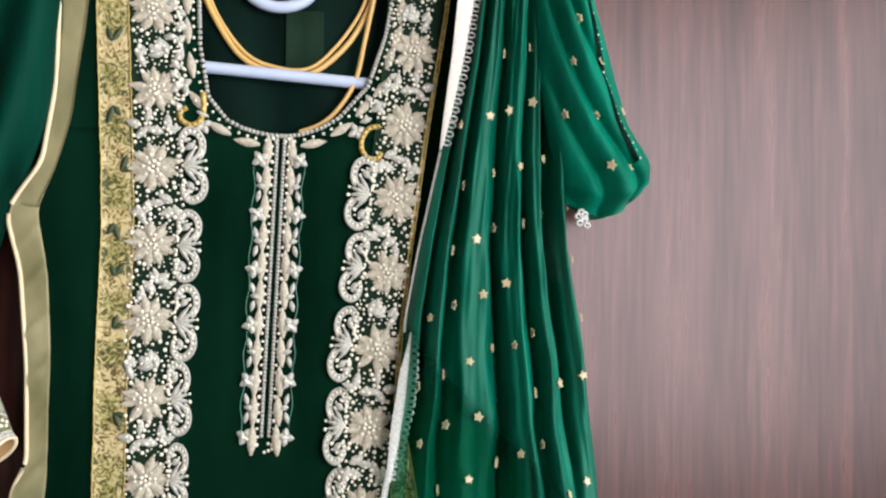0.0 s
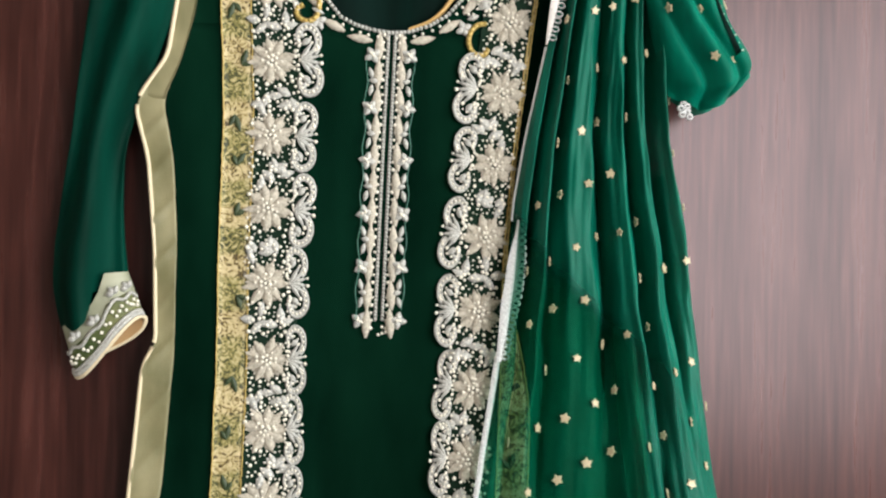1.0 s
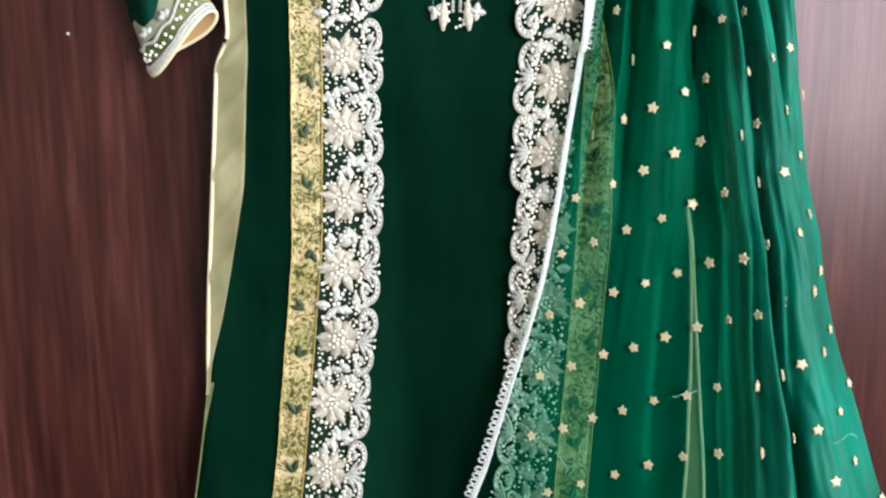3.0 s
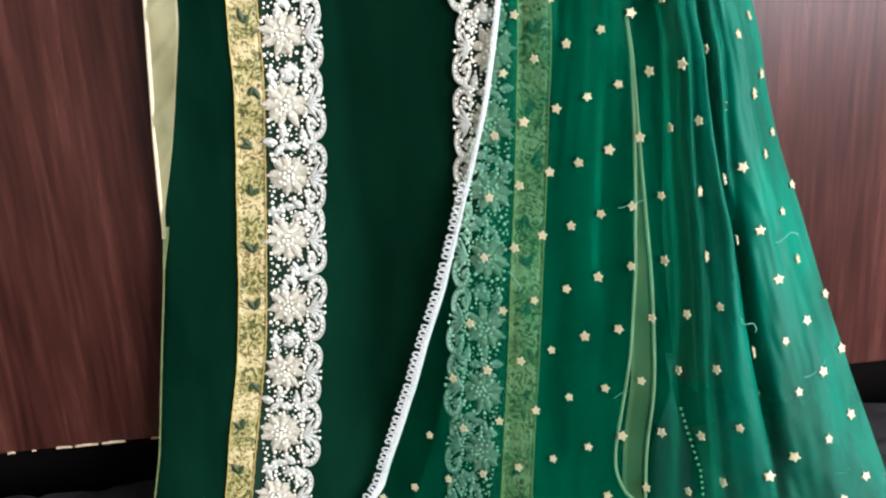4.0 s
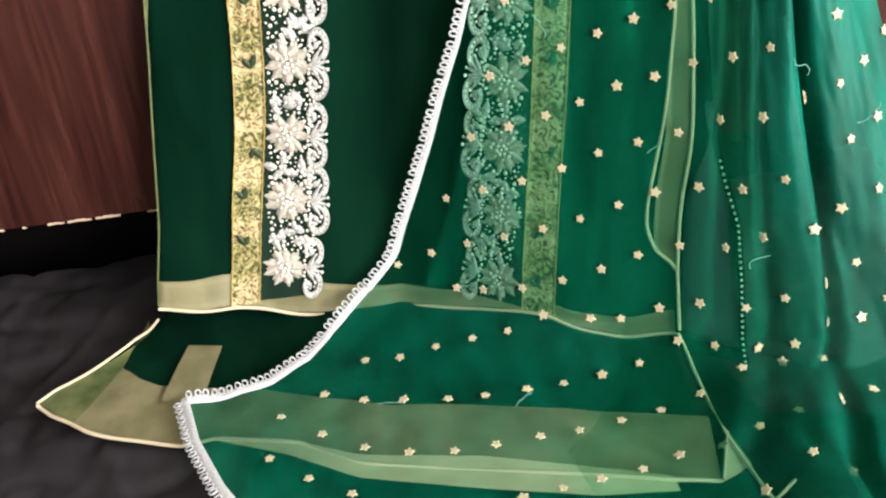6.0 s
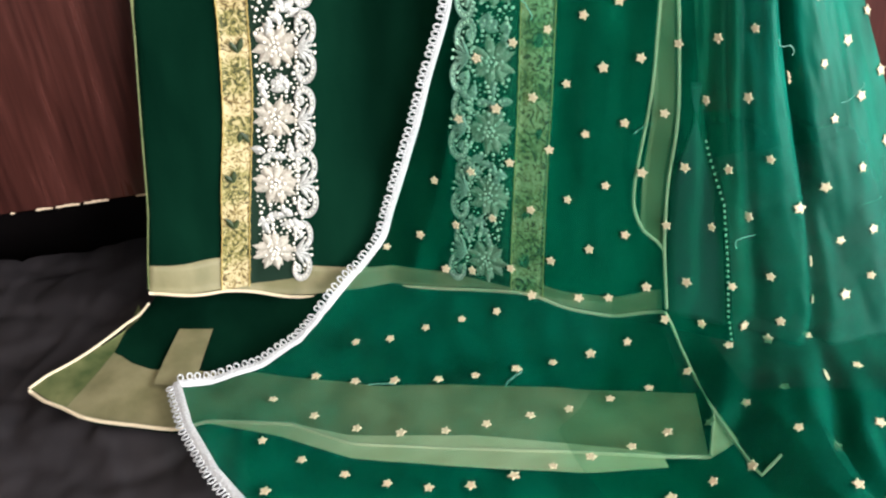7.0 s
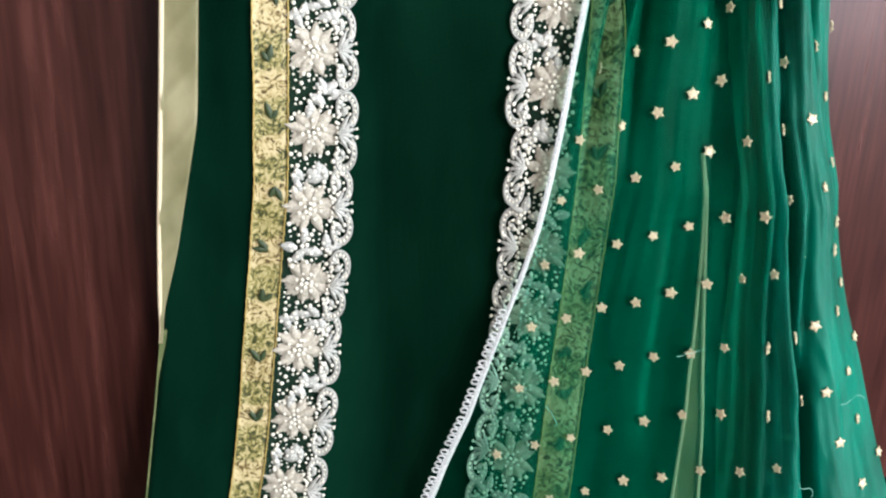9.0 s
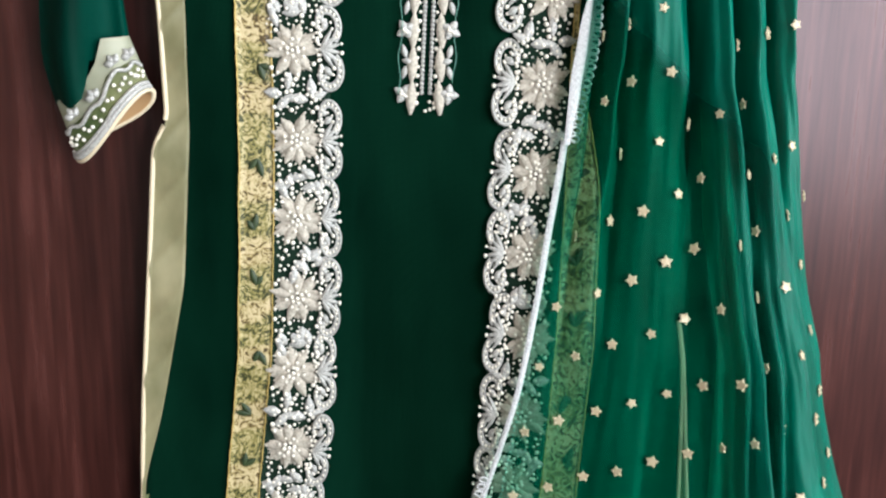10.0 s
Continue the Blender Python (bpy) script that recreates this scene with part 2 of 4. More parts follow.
def petal(bm, base, angle, length, width, lift=0.0015, pinch=0.0):
    """A pointed, creased petal lying in the x-z plane, raised towards -y."""
    d = Vector((math.cos(angle), 0, math.sin(angle)))
    s = Vector((-math.sin(angle), 0, math.cos(angle)))
    base = Vector(base)
    prof = [(0.0, 0.25), (0.25, 0.8), (0.5, 1.0), (0.78, 0.62), (1.0, 0.04)]
    rows = []
    for f, w in prof:
        c = base + d * length * f
        h = lift * (0.5 + math.sin(math.pi * min(f + 0.1, 1)))
        rows.append([bm.verts.new(c + s * width * w + Vector((0, -h * 0.45, 0))), bm.verts.new(c + Vector((0, -h + pinch, 0))), bm.verts.new(c - s * width * w + Vector((0, -h * 0.45, 0)))])
    for a, b in zip(rows, rows[1:]):
        for k in range(2):
            bm.faces.new((a[k], a[k + 1], b[k + 1], b[k]))
    under = [[bm.verts.new(v.co + Vector((0, 0.0009, 0))) for v in (row[0], row[2])] for row in rows]
    for (a, ua), (b, ub) in zip(zip(rows, under), zip(rows[1:], under[1:])):
        bm.faces.new((a[0], b[0], ub[0], ua[0]))
        bm.faces.new((a[2], ua[1], ub[1], b[2]))


def ribbon_fn(left, right, z0, z1, lay):
    def fn(u, v):
        z = z0 + (z1 - z0) * v
        x = left(z) + (right(z) - left(z)) * u
        return (x, lay(x, z), z)
    return fn


# ---- the shapes of the hanging cloth ----
swing = curve([(0.70, 0.62), (0.9, 0.57), (1.15, 0.47), (1.35, 0.12), (1.5, 0.0)])


def front_y(x, z):
    """Depth of the dress's front: it swings away from the door to the right and below."""
    y = -swing(z) * max(0.0, x + 0.06) - 0.045 * (max(0.0, 1.0 - z) / 0.3) ** 1.3
    fold = 0.0030 * noise.noise(Vector((x * 20 + z * 7, z * 9 - x * 5, 11))) * ease(1.5, 1.15, z)
    return y + fold + 0.0026 * math.sin(38 * x + 3 * z) * ease(1.5, 1.0, z)


edge_left = soft_curve([(1.80, -0.185), (1.706, -0.188), (1.633, -0.189), (1.566, -0.199), (1.532, -0.222), (1.52, -0.226), (1.475, -0.214), (1.394, -0.207), (1.311, -0.205), (1.293, -0.216), (1.2, -0.224), (1.09, -0.234), (1.0, -0.24), (0.93, -0.25), (0.86, -0.261), (0.78, -0.273), (0.728, -0.285), (0.65, -0.30)], 0.006)
olive_inner = soft_curve([(1.80, -0.160), (1.707, -0.165), (1.61, -0.176), (1.557, -0.190), (1.528, -0.203), (1.475, -0.193), (1.4, -0.189), (1.3, -0.190), (1.18, -0.199), (1.07, -0.222), (1.02, -0.236), (0.96, -0.243)], 0.006)
edge_right = soft_curve([(1.80, 0.20), (1.3, 0.19), (1.18, 0.172), (1.04, 0.180), (0.97, 0.185), (0.86, 0.184), (0.77, 0.170), (0.65, 0.166)])
hem_z = soft_curve([(-0.32, 0.703), (-0.289, 0.700), (-0.255, 0.693), (-0.22, 0.691), (-0.168, 0.675), (-0.124, 0.668), (-0.062, 0.669), (-0.016, 0.674), (0.040, 0.687), (0.065, 0.689), (0.087, 0.682), (0.13, 0.680), (0.166, 0.695), (0.20, 0.702)], 0.006)
gold_left = soft_curve([(1.80, -0.163), (1.71, -0.160), (1.61, -0.155), (1.51, -0.151), (1.39, -0.154), (1.28, -0.154), (1.13, -0.159), (0.97, -0.176), (0.876, -0.187), (0.771, -0.209), (0.65, -0.232)])
flower_left = soft_curve([(1.80, -0.112), (1.632, -0.110), (1.5, -0.109), (1.363, -0.110), (1.235, -0.108), (1.173, -0.110), (1.1, -0.115), (1.04, -0.120), (0.974, -0.127), (0.91, -0.133), (0.848, -0.144), (0.787, -0.155), (0.65, -0.178)])
band_right = soft_curve([(1.80, 0.152), (1.72, 0.146), (1.6, 0.128), (1.48, 0.113), (1.4, 0.104), (1.3, 0.099), (1.2, 0.091), (1.1, 0.084), (1.009, 0.078), (0.868, 0.064), (0.735, 0.049), (0.65, 0.042)])
flower_right = soft_curve([(1.80, 0.126), (1.68, 0.117), (1.611, 0.111), (1.539, 0.102), (1.471, 0.095), (1.404, 0.086), (1.337, 0.080), (1.271, 0.073), (1.2, 0.068), (1.1, 0.063), (1.009, 0.058), (0.868, 0.044), (0.735, 0.029), (0.65, 0.02)])
veil_left = soft_curve([(1.80, 0.172), (1.72, 0.163), (1.67, 0.156), (1.604, 0.144), (1.534, 0.130), (1.48, 0.119), (1.44, 0.1115), (1.40, 0.1075), (1.365, 0.104), (1.335, 0.0985), (1.293, 0.092), (1.222, 0.078), (1.175, 0.070), (1.11, 0.0575), (1.057, 0.0445), (1.025, 0.036), (0.977, 0.0235), (0.935, 0.0115), (0.881, -0.008), (0.836, -0.0225), (0.795, -0.038), (0.752, -0.0545), (0.73, -0.062), (0.706, -0.086), (0.677, -0.116)], 0.004)
veil_right = soft_curve([(1.80, 0.245), (1.60, 0.253), (1.52, 0.261), (1.46, 0.266), (1.383, 0.271), (1.316, 0.275), (1.195, 0.279), (1.11, 0.290), (1.05, 0.302), (1.01, 0.314), (0.944, 0.328), (0.88, 0.343), (0.77, 0.372), (0.68, 0.398)])
# where a second layer of the veil begins, right of the lace
second_layer = soft_curve([(1.30, 0.093), (1.26, 0.087), (1.197, 0.075), (1.15, 0.066), (1.097, 0.058), (1.04, 0.050), (1.0, 0.045), (0.943, 0.031), (0.888, 0.018), (0.84, 0.006), (0.793, -0.005), (0.74, -0.024), (0.70, -0.040)])

BED = 0.655

# ---- the room ----


def slab(bm, x0, x1, y0, y1, z0, z1):
    v = [bm.verts.new((x, y, z)) for x in (x0, x1) for y in (y0, y1) for z in (z0, z1)]
    for f in ((0, 1, 3, 2), (4, 6, 7, 5), (0, 4, 5, 1), (2, 3, 7, 6), (0, 2, 6, 4), (1, 5, 7, 3)):
        bm.faces.new([v[i] for i in f])


def structure(name, boxes, mat, label):
    bm = bmesh.new()
    for b in boxes:
        slab(bm, *b)
    ob = part(name, bm, mat, None, smooth=False)
    return tagged(ob, label, name.split("_")[0], kind="structure")


structure("floor", [(-2.1, 2.3, -2.9, 0.9, -0.1, 0.0)], FLOORM, "pale stone tiled floor of the bedroom")
structure("ceiling", [(-2.1, 2.3, -2.9, 0.9, 2.6, 2.7)], PLASTER, "plain plastered ceiling of the bedroom")
structure("wall_north", [(-2.1, 2.3, 0.75, 0.9, 0.0, 2.6)], PLASTER, "plain plastered wall behind the wardrobe")
structure("wall_west", [(-2.1, -2.0, -2.8, 0.75, 0.0, 2.6)], PLASTER, "plain plastered side wall of the bedroom")
structure("wall_south", [(-2.1, 0.75, -2.9, -2.8, 0.0, 2.6), (2.15, 2.3, -2.9, -2.8, 0.0, 2.6), (0.75, 2.15, -2.9, -2.8, 0.0, 0.7), (0.75, 2.15, -2.9, -2.8, 2.5, 2.6)], PLASTER, "plastered wall with a window opening")
structure("wall_east", [(2.2, 2.3, -2.8, -1.8, 0.0, 2.6), (2.2, 2.3, -0.4, 0.75, 0.0, 2.6), (2.2, 2.3, -1.8, -0.4, 0.0, 0.95), (2.2, 2.3, -1.8, -0.4, 2.3, 2.6)], PLASTER, "plastered wall with a window opening")

# wardrobe
wardrobe = thing("wardrobe", "dark reddish-brown wood laminate wardrobe with a chipped lower edge", "wardrobe")
bm = bmesh.new()
slab(bm, -1.15, 1.35, 0.03, 0.05, 0.763, 2.4)
bmesh.ops.bevel(bm, geom=[e for e in bm.edges], offset=0.0012, segments=2, affect="EDGES")
part("door", bm, WOOD, wardrobe, "glossy dark brown laminate door with vertical grain", smooth=False)
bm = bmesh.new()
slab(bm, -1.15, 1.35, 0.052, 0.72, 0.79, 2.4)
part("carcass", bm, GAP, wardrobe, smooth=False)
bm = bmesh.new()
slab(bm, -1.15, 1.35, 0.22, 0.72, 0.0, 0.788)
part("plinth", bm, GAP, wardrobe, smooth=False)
rng = random.Random(5)
for x0, x1 in ((-0.62, -0.60), (-0.575, -0.56), (-0.53, -0.50), (-0.48, -0.465), (-0.44, -0.432), (-0.415, -0.411), (-0.391, -0.375), (-0.372, -0.349), (-0.345, -0.321), (-0.295, -0.280)):
    bm = bmesh.new()
    n = max(4, int((x1 - x0) / 0.0016))
    low = [bm.verts.new((x0 + (x1 - x0) * i / n, 0.0285, 0.7628 - 0.0006 * rng.random())) for i in range(n + 1)]
    high = [bm.verts.new((v.co.x, 0.0285, 0.7640 + (0.0018 * rng.random() * math.sin(math.pi * i / n) ** 0.4 if 0 < i < n else -0.0006))) for i, v in enumerate(low)]
    inner = [bm.verts.new((v.co.x, 0.034, 0.7622)) for v in low]
    for i in range(n):
        bm.faces.new((low[i], low[i + 1], high[i + 1], high[i]))
        bm.faces.new((low[i], inner[i], inner[i + 1], low[i + 1]))
    part("chip", bm, CHIP, wardrobe, "pale bare wood where the laminate chipped", smooth=False)
bm = bmesh.new()
bead(bm, (-0.3495, 0.0292, 1.3170), 0.0016, 0.4)
part("paint_speck", bm, LACE, wardrobe, "tiny white paint speck")


# bed with a black sheet
bed = thing("bed", "bed covered with a creased black cotton sheet", "bed")


def sheet_top(u, v):
    x, y = -1.1 + 2.3 * u, -1.05 + 1.18 * v
    n = noise.noise(Vector((x * 5, y * 5, 0))) * 0.006 + noise.noise(Vector((x * 14 + y * 9, y * 11 - x * 6, 2))) * 0.0022
    n += 0.006 * (1 - abs(noise.noise(Vector((x * 7 + y * 3, y * 9 - x * 4, 7)))) * 3.0) * 0.6
    ridge = sum(0.004 * math.exp(-((x - x0 - k * (y + 0.1)) / 0.006) ** 2) * ease(e0, e0 + 0.06, y) * ease(e1 + 0.05, e1, y) for x0, k, e0, e1 in ((-0.42, 0.5, -0.25, 0.02), (-0.36, -0.35, -0.3, -0.12), (-0.5, 0.2, -0.3, 0.05)))
    for k, (fx, fy, amp) in enumerate(((6, 9, 0.005), (15, 11, 0.0032), (9, 22, 0.0022))):
        c = abs(noise.noise(Vector((x * fx + y * 4, y * fy - x * 3, 20 + k))))
        n -= amp * max(0.0, 1 - c * 5) ** 2
    return (x, y, BED - 0.006 + n + ridge)


bm = bmesh.new()
sheet(bm, sheet_top, 330, 170)
part("bed_sheet", bm, SHEET, bed, "creased black cotton sheet")
bm = bmesh.new()
slab(bm, -1.1, 1.2, -1.06, 0.13, 0.32, BED - 0.018)
bmesh.ops.bevel(bm, geom=[e for e in bm.edges], offset=0.03, segments=3, affect="EDGES")
part("mattress", bm, SHEET, bed)
bm = bmesh.new()
slab(bm, -1.08, 1.18, -1.04, 0.12, 0.0, 0.318)
part("bed_base", bm, GAP, bed, smooth=False)

# ---- hanger ----
hanger = thing("clothes_hanger", "pale blue plastic hanger inside the dress's neckline", "hanger")
bm = bmesh.new()
tube(bm, [(-0.085 + 0.165 * i / 10, 0.008, 1.6575 - 0.0095 * i / 10) for i in range(11)], 0.0055, 10)
part("bar", bm, PLASTIC, hanger)
for s in (-1, 1):
    bm = bmesh.new()
    tube(bm, [(s * (0.02 + 0.15 * i / 8), 0.012, 1.80 - 0.055 * (i / 8) ** 1.4) for i in range(9)], 0.006, 8)
    part("arm", bm, PLASTIC, hanger)
bm = bmesh.new()
tube(bm, [(-0.004 + 0.034 * math.cos(a), 0.010, 1.742 + 0.028 * math.sin(a)) for a in [k * math.tau / 28 for k in range(28)]], 0.0055, 8, closed=True)
part("neck_ring", bm, PLASTIC, hanger)
bm = bmesh.new()
tube(bm, [(-0.004, 0.012, 1.775), (-0.004, 0.012, 1.86)] + [(-0.004 + 0.02 - 0.02 * math.cos(a), 0.012, 1.88 + 0.02 * math.sin(a)) for a in [k * 0.4 for k in range(9)]], 0.003, 8)
part("hook", bm, SILVER, hanger, "bent metal hook")

# ---- dress ----
dress = thing("kameez", "dark green kameez with pearl-embroidered bands and olive edging on a hanger", "dress")
neck_l = curve([(1.598, 0.0), (1.5985, -0.010), (1.600, -0.020), (1.604, -0.034), (1.610, -0.046), (1.629, -0.062), (1.673, -0.070), (1.712, -0.0715), (1.80, -0.075)])
neck_r = curve([(1.598, 0.0), (1.5985, 0.009), (1.600, 0.017), (1.606, 0.034), (1.616, 0.050), (1.645, 0.075), (1.691, 0.090), (1.722, 0.095), (1.80, 0.105)])
NECK_Z = [1.598, 1.5985, 1.600, 1.604, 1.610, 1.620, 1.633, 1.65, 1.67, 1.69, 1.712, 1.74, 1.77, 1.80]


def body(u, v):
    x0 = edge_left(1.598 + (0.69 - 1.598) * v)
    zt = 1.598
    x1 = edge_right(zt + (0.69 - zt) * v)
    x = x0 + (x1 - x0) * u
    zb = hem_z(x)
    z = zt + (zb - zt) * v
    return (x, front_y(x, z), z)


def shoulder(side):
    def fn(u, v):
        k = v * (len(NECK_Z) - 1)
        z = float(np.interp(k, range(len(NECK_Z)), NECK_Z))
        a, b = (edge_left(z), neck_l(z)) if side < 0 else (neck_r(z), edge_right(z))
        x = a + (b - a) * u
        return (x, front_y(x, z) + 0.012 * ease(1.7, 1.8, z), z)
    return fn


bm = bmesh.new()
sheet(bm, body, 60, 110, 0.0015)
part("front_panel", bm, GREEN, dress, "dark green georgette front")
for s in (-1, 1):
    bm = bmesh.new()
    sheet(bm, shoulder(s), 18, 39, 0.0015)
    part("shoulder_panel", bm, GREEN, dress)

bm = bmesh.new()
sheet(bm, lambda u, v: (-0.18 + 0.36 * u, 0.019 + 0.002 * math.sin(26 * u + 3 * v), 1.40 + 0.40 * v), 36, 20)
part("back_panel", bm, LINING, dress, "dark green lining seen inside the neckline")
bm = bmesh.new()
sheet(bm, lambda u, v: (0.003 + 0.034 * u, 0.0165, 1.662 + 0.052 * v), 2, 2, 0.0012)
part("label_patch", bm, NET, dress, "plain dark fabric patch")


def neck_line(keys):
    out = []
    for i in range(len(keys) - 1):
        p0, p1, p2, p3 = (Vector(keys[max(0, min(len(keys) - 1, i + d))]) for d in (-1, 0, 1, 2))
        for k in range(6):
            t = k / 6
            out.append(0.5 * ((2 * p1) + (p2 - p0) * t + (2 * p0 - 5 * p1 + 4 * p2 - p3) * t * t + (3 * p1 - p0 - 3 * p2 + p3) * t ** 3))
    return out + [Vector(keys[-1])]


bm = bmesh.new()
tube(bm, neck_line([(-0.073, 0.013, 1.74), (-0.066, 0.013, 1.713), (-0.040, 0.013, 1.672), (-0.012, 0.013, 1.657), (0.025, 0.013, 1.656), (0.058, 0.013, 1.684), (0.078, 0.013, 1.72), (0.086, 0.013, 1.75)]), 0.0026, 8)
part("back_neck_piping", bm, GOLDPIPE, dress, "golden piping of the back neckline")
bm = bmesh.new()
tube(bm, neck_line([(-0.070, 0.0145, 1.75), (-0.062, 0.0145, 1.713), (-0.037, 0.0145, 1.676), (-0.012, 0.0145, 1.662), (0.024, 0.0145, 1.661), (0.052, 0.0145, 1.687), (0.072, 0.0145, 1.72), (0.08, 0.0145, 1.75)]), 0.0018, 8)
part("back_neck_piping", bm, GOLDPIPE, dress, "golden piping of the back neckline")
bm = bmesh.new()
tube(bm, neck_line([(0.016, 0.004, 1.601), (0.036, 0.005, 1.610), (0.052, 0.005, 1.626), (0.066, 0.006, 1.652), (0.074, 0.007, 1.69), (0.084, 0.007, 1.74)]), 0.0022, 8)
part("neck_piping", bm, GOLDPIPE, dress, "golden piping of the front neckline")

# olive edging and piping on the side, and round the hem
lay1 = lambda x, z: front_y(x, z) - 0.0035 - 0.0015 * math.sin(70 * z)
bm = bmesh.new()
sheet(bm, ribbon_fn(edge_left, olive_inner, 1.80, 1.528, lay1), 6, 50, 0.0012)
part("sleeve_edging", bm, OLIVE, dress, "olive silk edging with cream piping")
bm = bmesh.new()
sheet(bm, ribbon_fn(lambda z: edge_left(z) - 0.0005, olive_inner, 1.540, 0.99, lambda x, z: front_y(x, z) - 0.0026 - 0.0014 * ease(1.535, 1.51, z) - 0.0012 * math.sin(55 * z + 90 * x) - 0.0014 * max(0.0, math.sin(150 * z - 160 * x)) ** 3), 10, 220, 0.0012)
part("side_edging", bm, OLIVE, dress, "creased olive silk edging of the side slit")
for z0, z1, r in ((1.80, 1.530, 0.0022), (1.522, 1.312, 0.0019), (1.308, 0.99, 0.0019)):
    bm = bmesh.new()
    tube(bm, [(edge_left(z) - 0.001, front_y(edge_left(z), z) - 0.004, z) for z in np.linspace(z0, z1, 50)], (lambda k: r * (1 - 0.75 * ease(0.85, 1.0, k))) if z1 < 1 else r, 7)
    part("side_piping", bm, PIPE, dress, "cream piping")
bm = bmesh.new()
sheet(bm, ribbon_fn(lambda z: edge_left(z) - 0.001, lambda z: edge_left(z) + 0.0005 + 0.004 * ease(0.95, 1.0, z), 1.0, 0.703, lambda x, z: front_y(x, z) - 0.002), 2, 50, 0.001)
part("side_edging", bm, SIDE, dress)


hem_high = soft_curve([(-0.29, 0.027), (-0.228, 0.031), (-0.13, 0.031), (-0.055, 0.019), (0.03, 0.013), (0.072, 0.012), (0.12, 0.016), (0.17, 0.019)], 0.01)


def hem_band(u, v):
    x = edge_left(0.70 + 0.029 * v) + (0.1665 - edge_left(0.70 + 0.029 * v)) * u
    z = hem_z(x) + 0.001 + hem_high(x) * v
    return (x, front_y(x, z) - 0.0012, z)


bm = bmesh.new()
sheet(bm, hem_band, 70, 4, 0.0008)
part("hem_band", bm, OLIVE, dress, "olive silk hem band")
bm = bmesh.new()
tube(bm, [(-0.2905 + 0.457 * i / 70, front_y(-0.2905 + 0.457 * i / 70, hem_z(-0.2905 + 0.457 * i / 70)) - 0.003, hem_z(-0.2905 + 0.457 * i / 70) + 0.0006 * math.sin(i * 0.5)) for i in range(71)], 0.0016, 7)
part("hem_piping", bm, PIPE, dress, "cream piping along the hem")

# the other side slit, seen through the veil
slit_l = soft_curve([(1.176, 0.171), (1.11, 0.173), (1.05, 0.1735), (0.965, 0.1715), (0.90, 0.165), (0.85, 0.157), (0.797, 0.147), (0.772, 0.148), (0.751, 0.164)])
slit_r = soft_curve([(1.176, 0.1712), (1.04, 0.179), (0.97, 0.183), (0.93, 0.183), (0.87, 0.181), (0.81, 0.172), (0.75, 0.1685), (0.70, 0.1665)])
slit_in = lambda z: slit_l(z) + (slit_r(z) - slit_l(z)) * ease(0.768, 0.752, z)
bm = bmesh.new()
sheet(bm, ribbon_fn(lambda z: max(slit_in(z), slit_r(z) - 0.017), slit_r, 1.176, 0.752, lambda x, z: front_y(x, z) - 0.004), 4, 60, 0.001)
part("slit_edging", bm, OLIVE, dress, "olive silk edging of the side slit")
for f, z1 in ((slit_in, 0.752), (slit_r, 0.70)):
    bm = bmesh.new()
    tube(bm, [(f(max(z, 0.752)), front_y(f(max(z, 0.752)), z) - 0.0055, z) for z in np.linspace(1.176, z1, 60)], 0.0016, 6)
    part("slit_piping", bm, PIPE, dress, "cream piping")

back_edge = curve([(1.6, 0.23), (1.3, 0.215), (1.15, 0.198), (1.0, 0.195), (0.88, 0.199), (0.834, 0.208), (0.798, 0.217), (0.75, 0.219), (0.70, 0.219), (0.64, 0.225)])
bm = bmesh.new()
sheet(bm, ribbon_fn(lambda z: edge_right(z) - 0.03, back_edge, 1.6, 0.675, lambda x, z: front_y(x, z) + 0.006), 10, 50, 0.001)
part("rear_hem_panel", bm, LINING, dress, "dark green rear panel below the slit")
bm = bmesh.new()
sheet(bm, ribbon_fn(lambda z: slit_r(max(z, 0.70)) + 0.006 + 0.012 * ease(0.80, 0.90, z), lambda z: back_edge(z) - 0.006, 0.895, 0.69, lambda x, z: front_y(x, z) + 0.003), 6, 30, 0.001)
part("rear_lining", bm, SLATE, dress, "slate-blue lining of the rear panel")
bm = bmesh.new()
for i in range(34):
    z = 0.85 - 0.17 * i / 33
    x = back_edge(z) - 0.004
    bead(bm, (x, front_y(x, z) + 0.0005, z), 0.0013)
tagged(part("seam_bead_trim", bm, PEARL, dress, "dotted line of pale beads"), kind="stuff")

corner = [(0.1665, -0.193), (0.170, -0.201), (0.174, -0.215), (0.1755, -0.250), (0.1765, -0.285), (0.179, -0.320), (0.183, -0.350), (0.186, -0.362), (0.197, -0.354), (0.208, -0.346)]
bm = bmesh.new()
tube(bm, [(x, y, BED + 0.0125 + 0.031 * (1 - ease(0, 3, i))) for i, (x, y) in enumerate(corner)], 0.0014, 6)
part("slit_piping", bm, PIPE, dress, "cream piping of the rear corner on the bed")
bm = bmesh.new()
sheet(bm, lambda u, v: (0.172 + 0.016 * v ** 2 + (0.030 + 0.008 * v) * u, -0.150 - 0.20 * v + 0.012 * u * v, BED + 0.0115 + 0.018 * (1 - ease(0, 0.35, v)) + 0.001 * math.sin(20 * v)), 6, 20)
part("rear_corner", bm, LINING, dress, "rear corner of the dress lying on the bed")

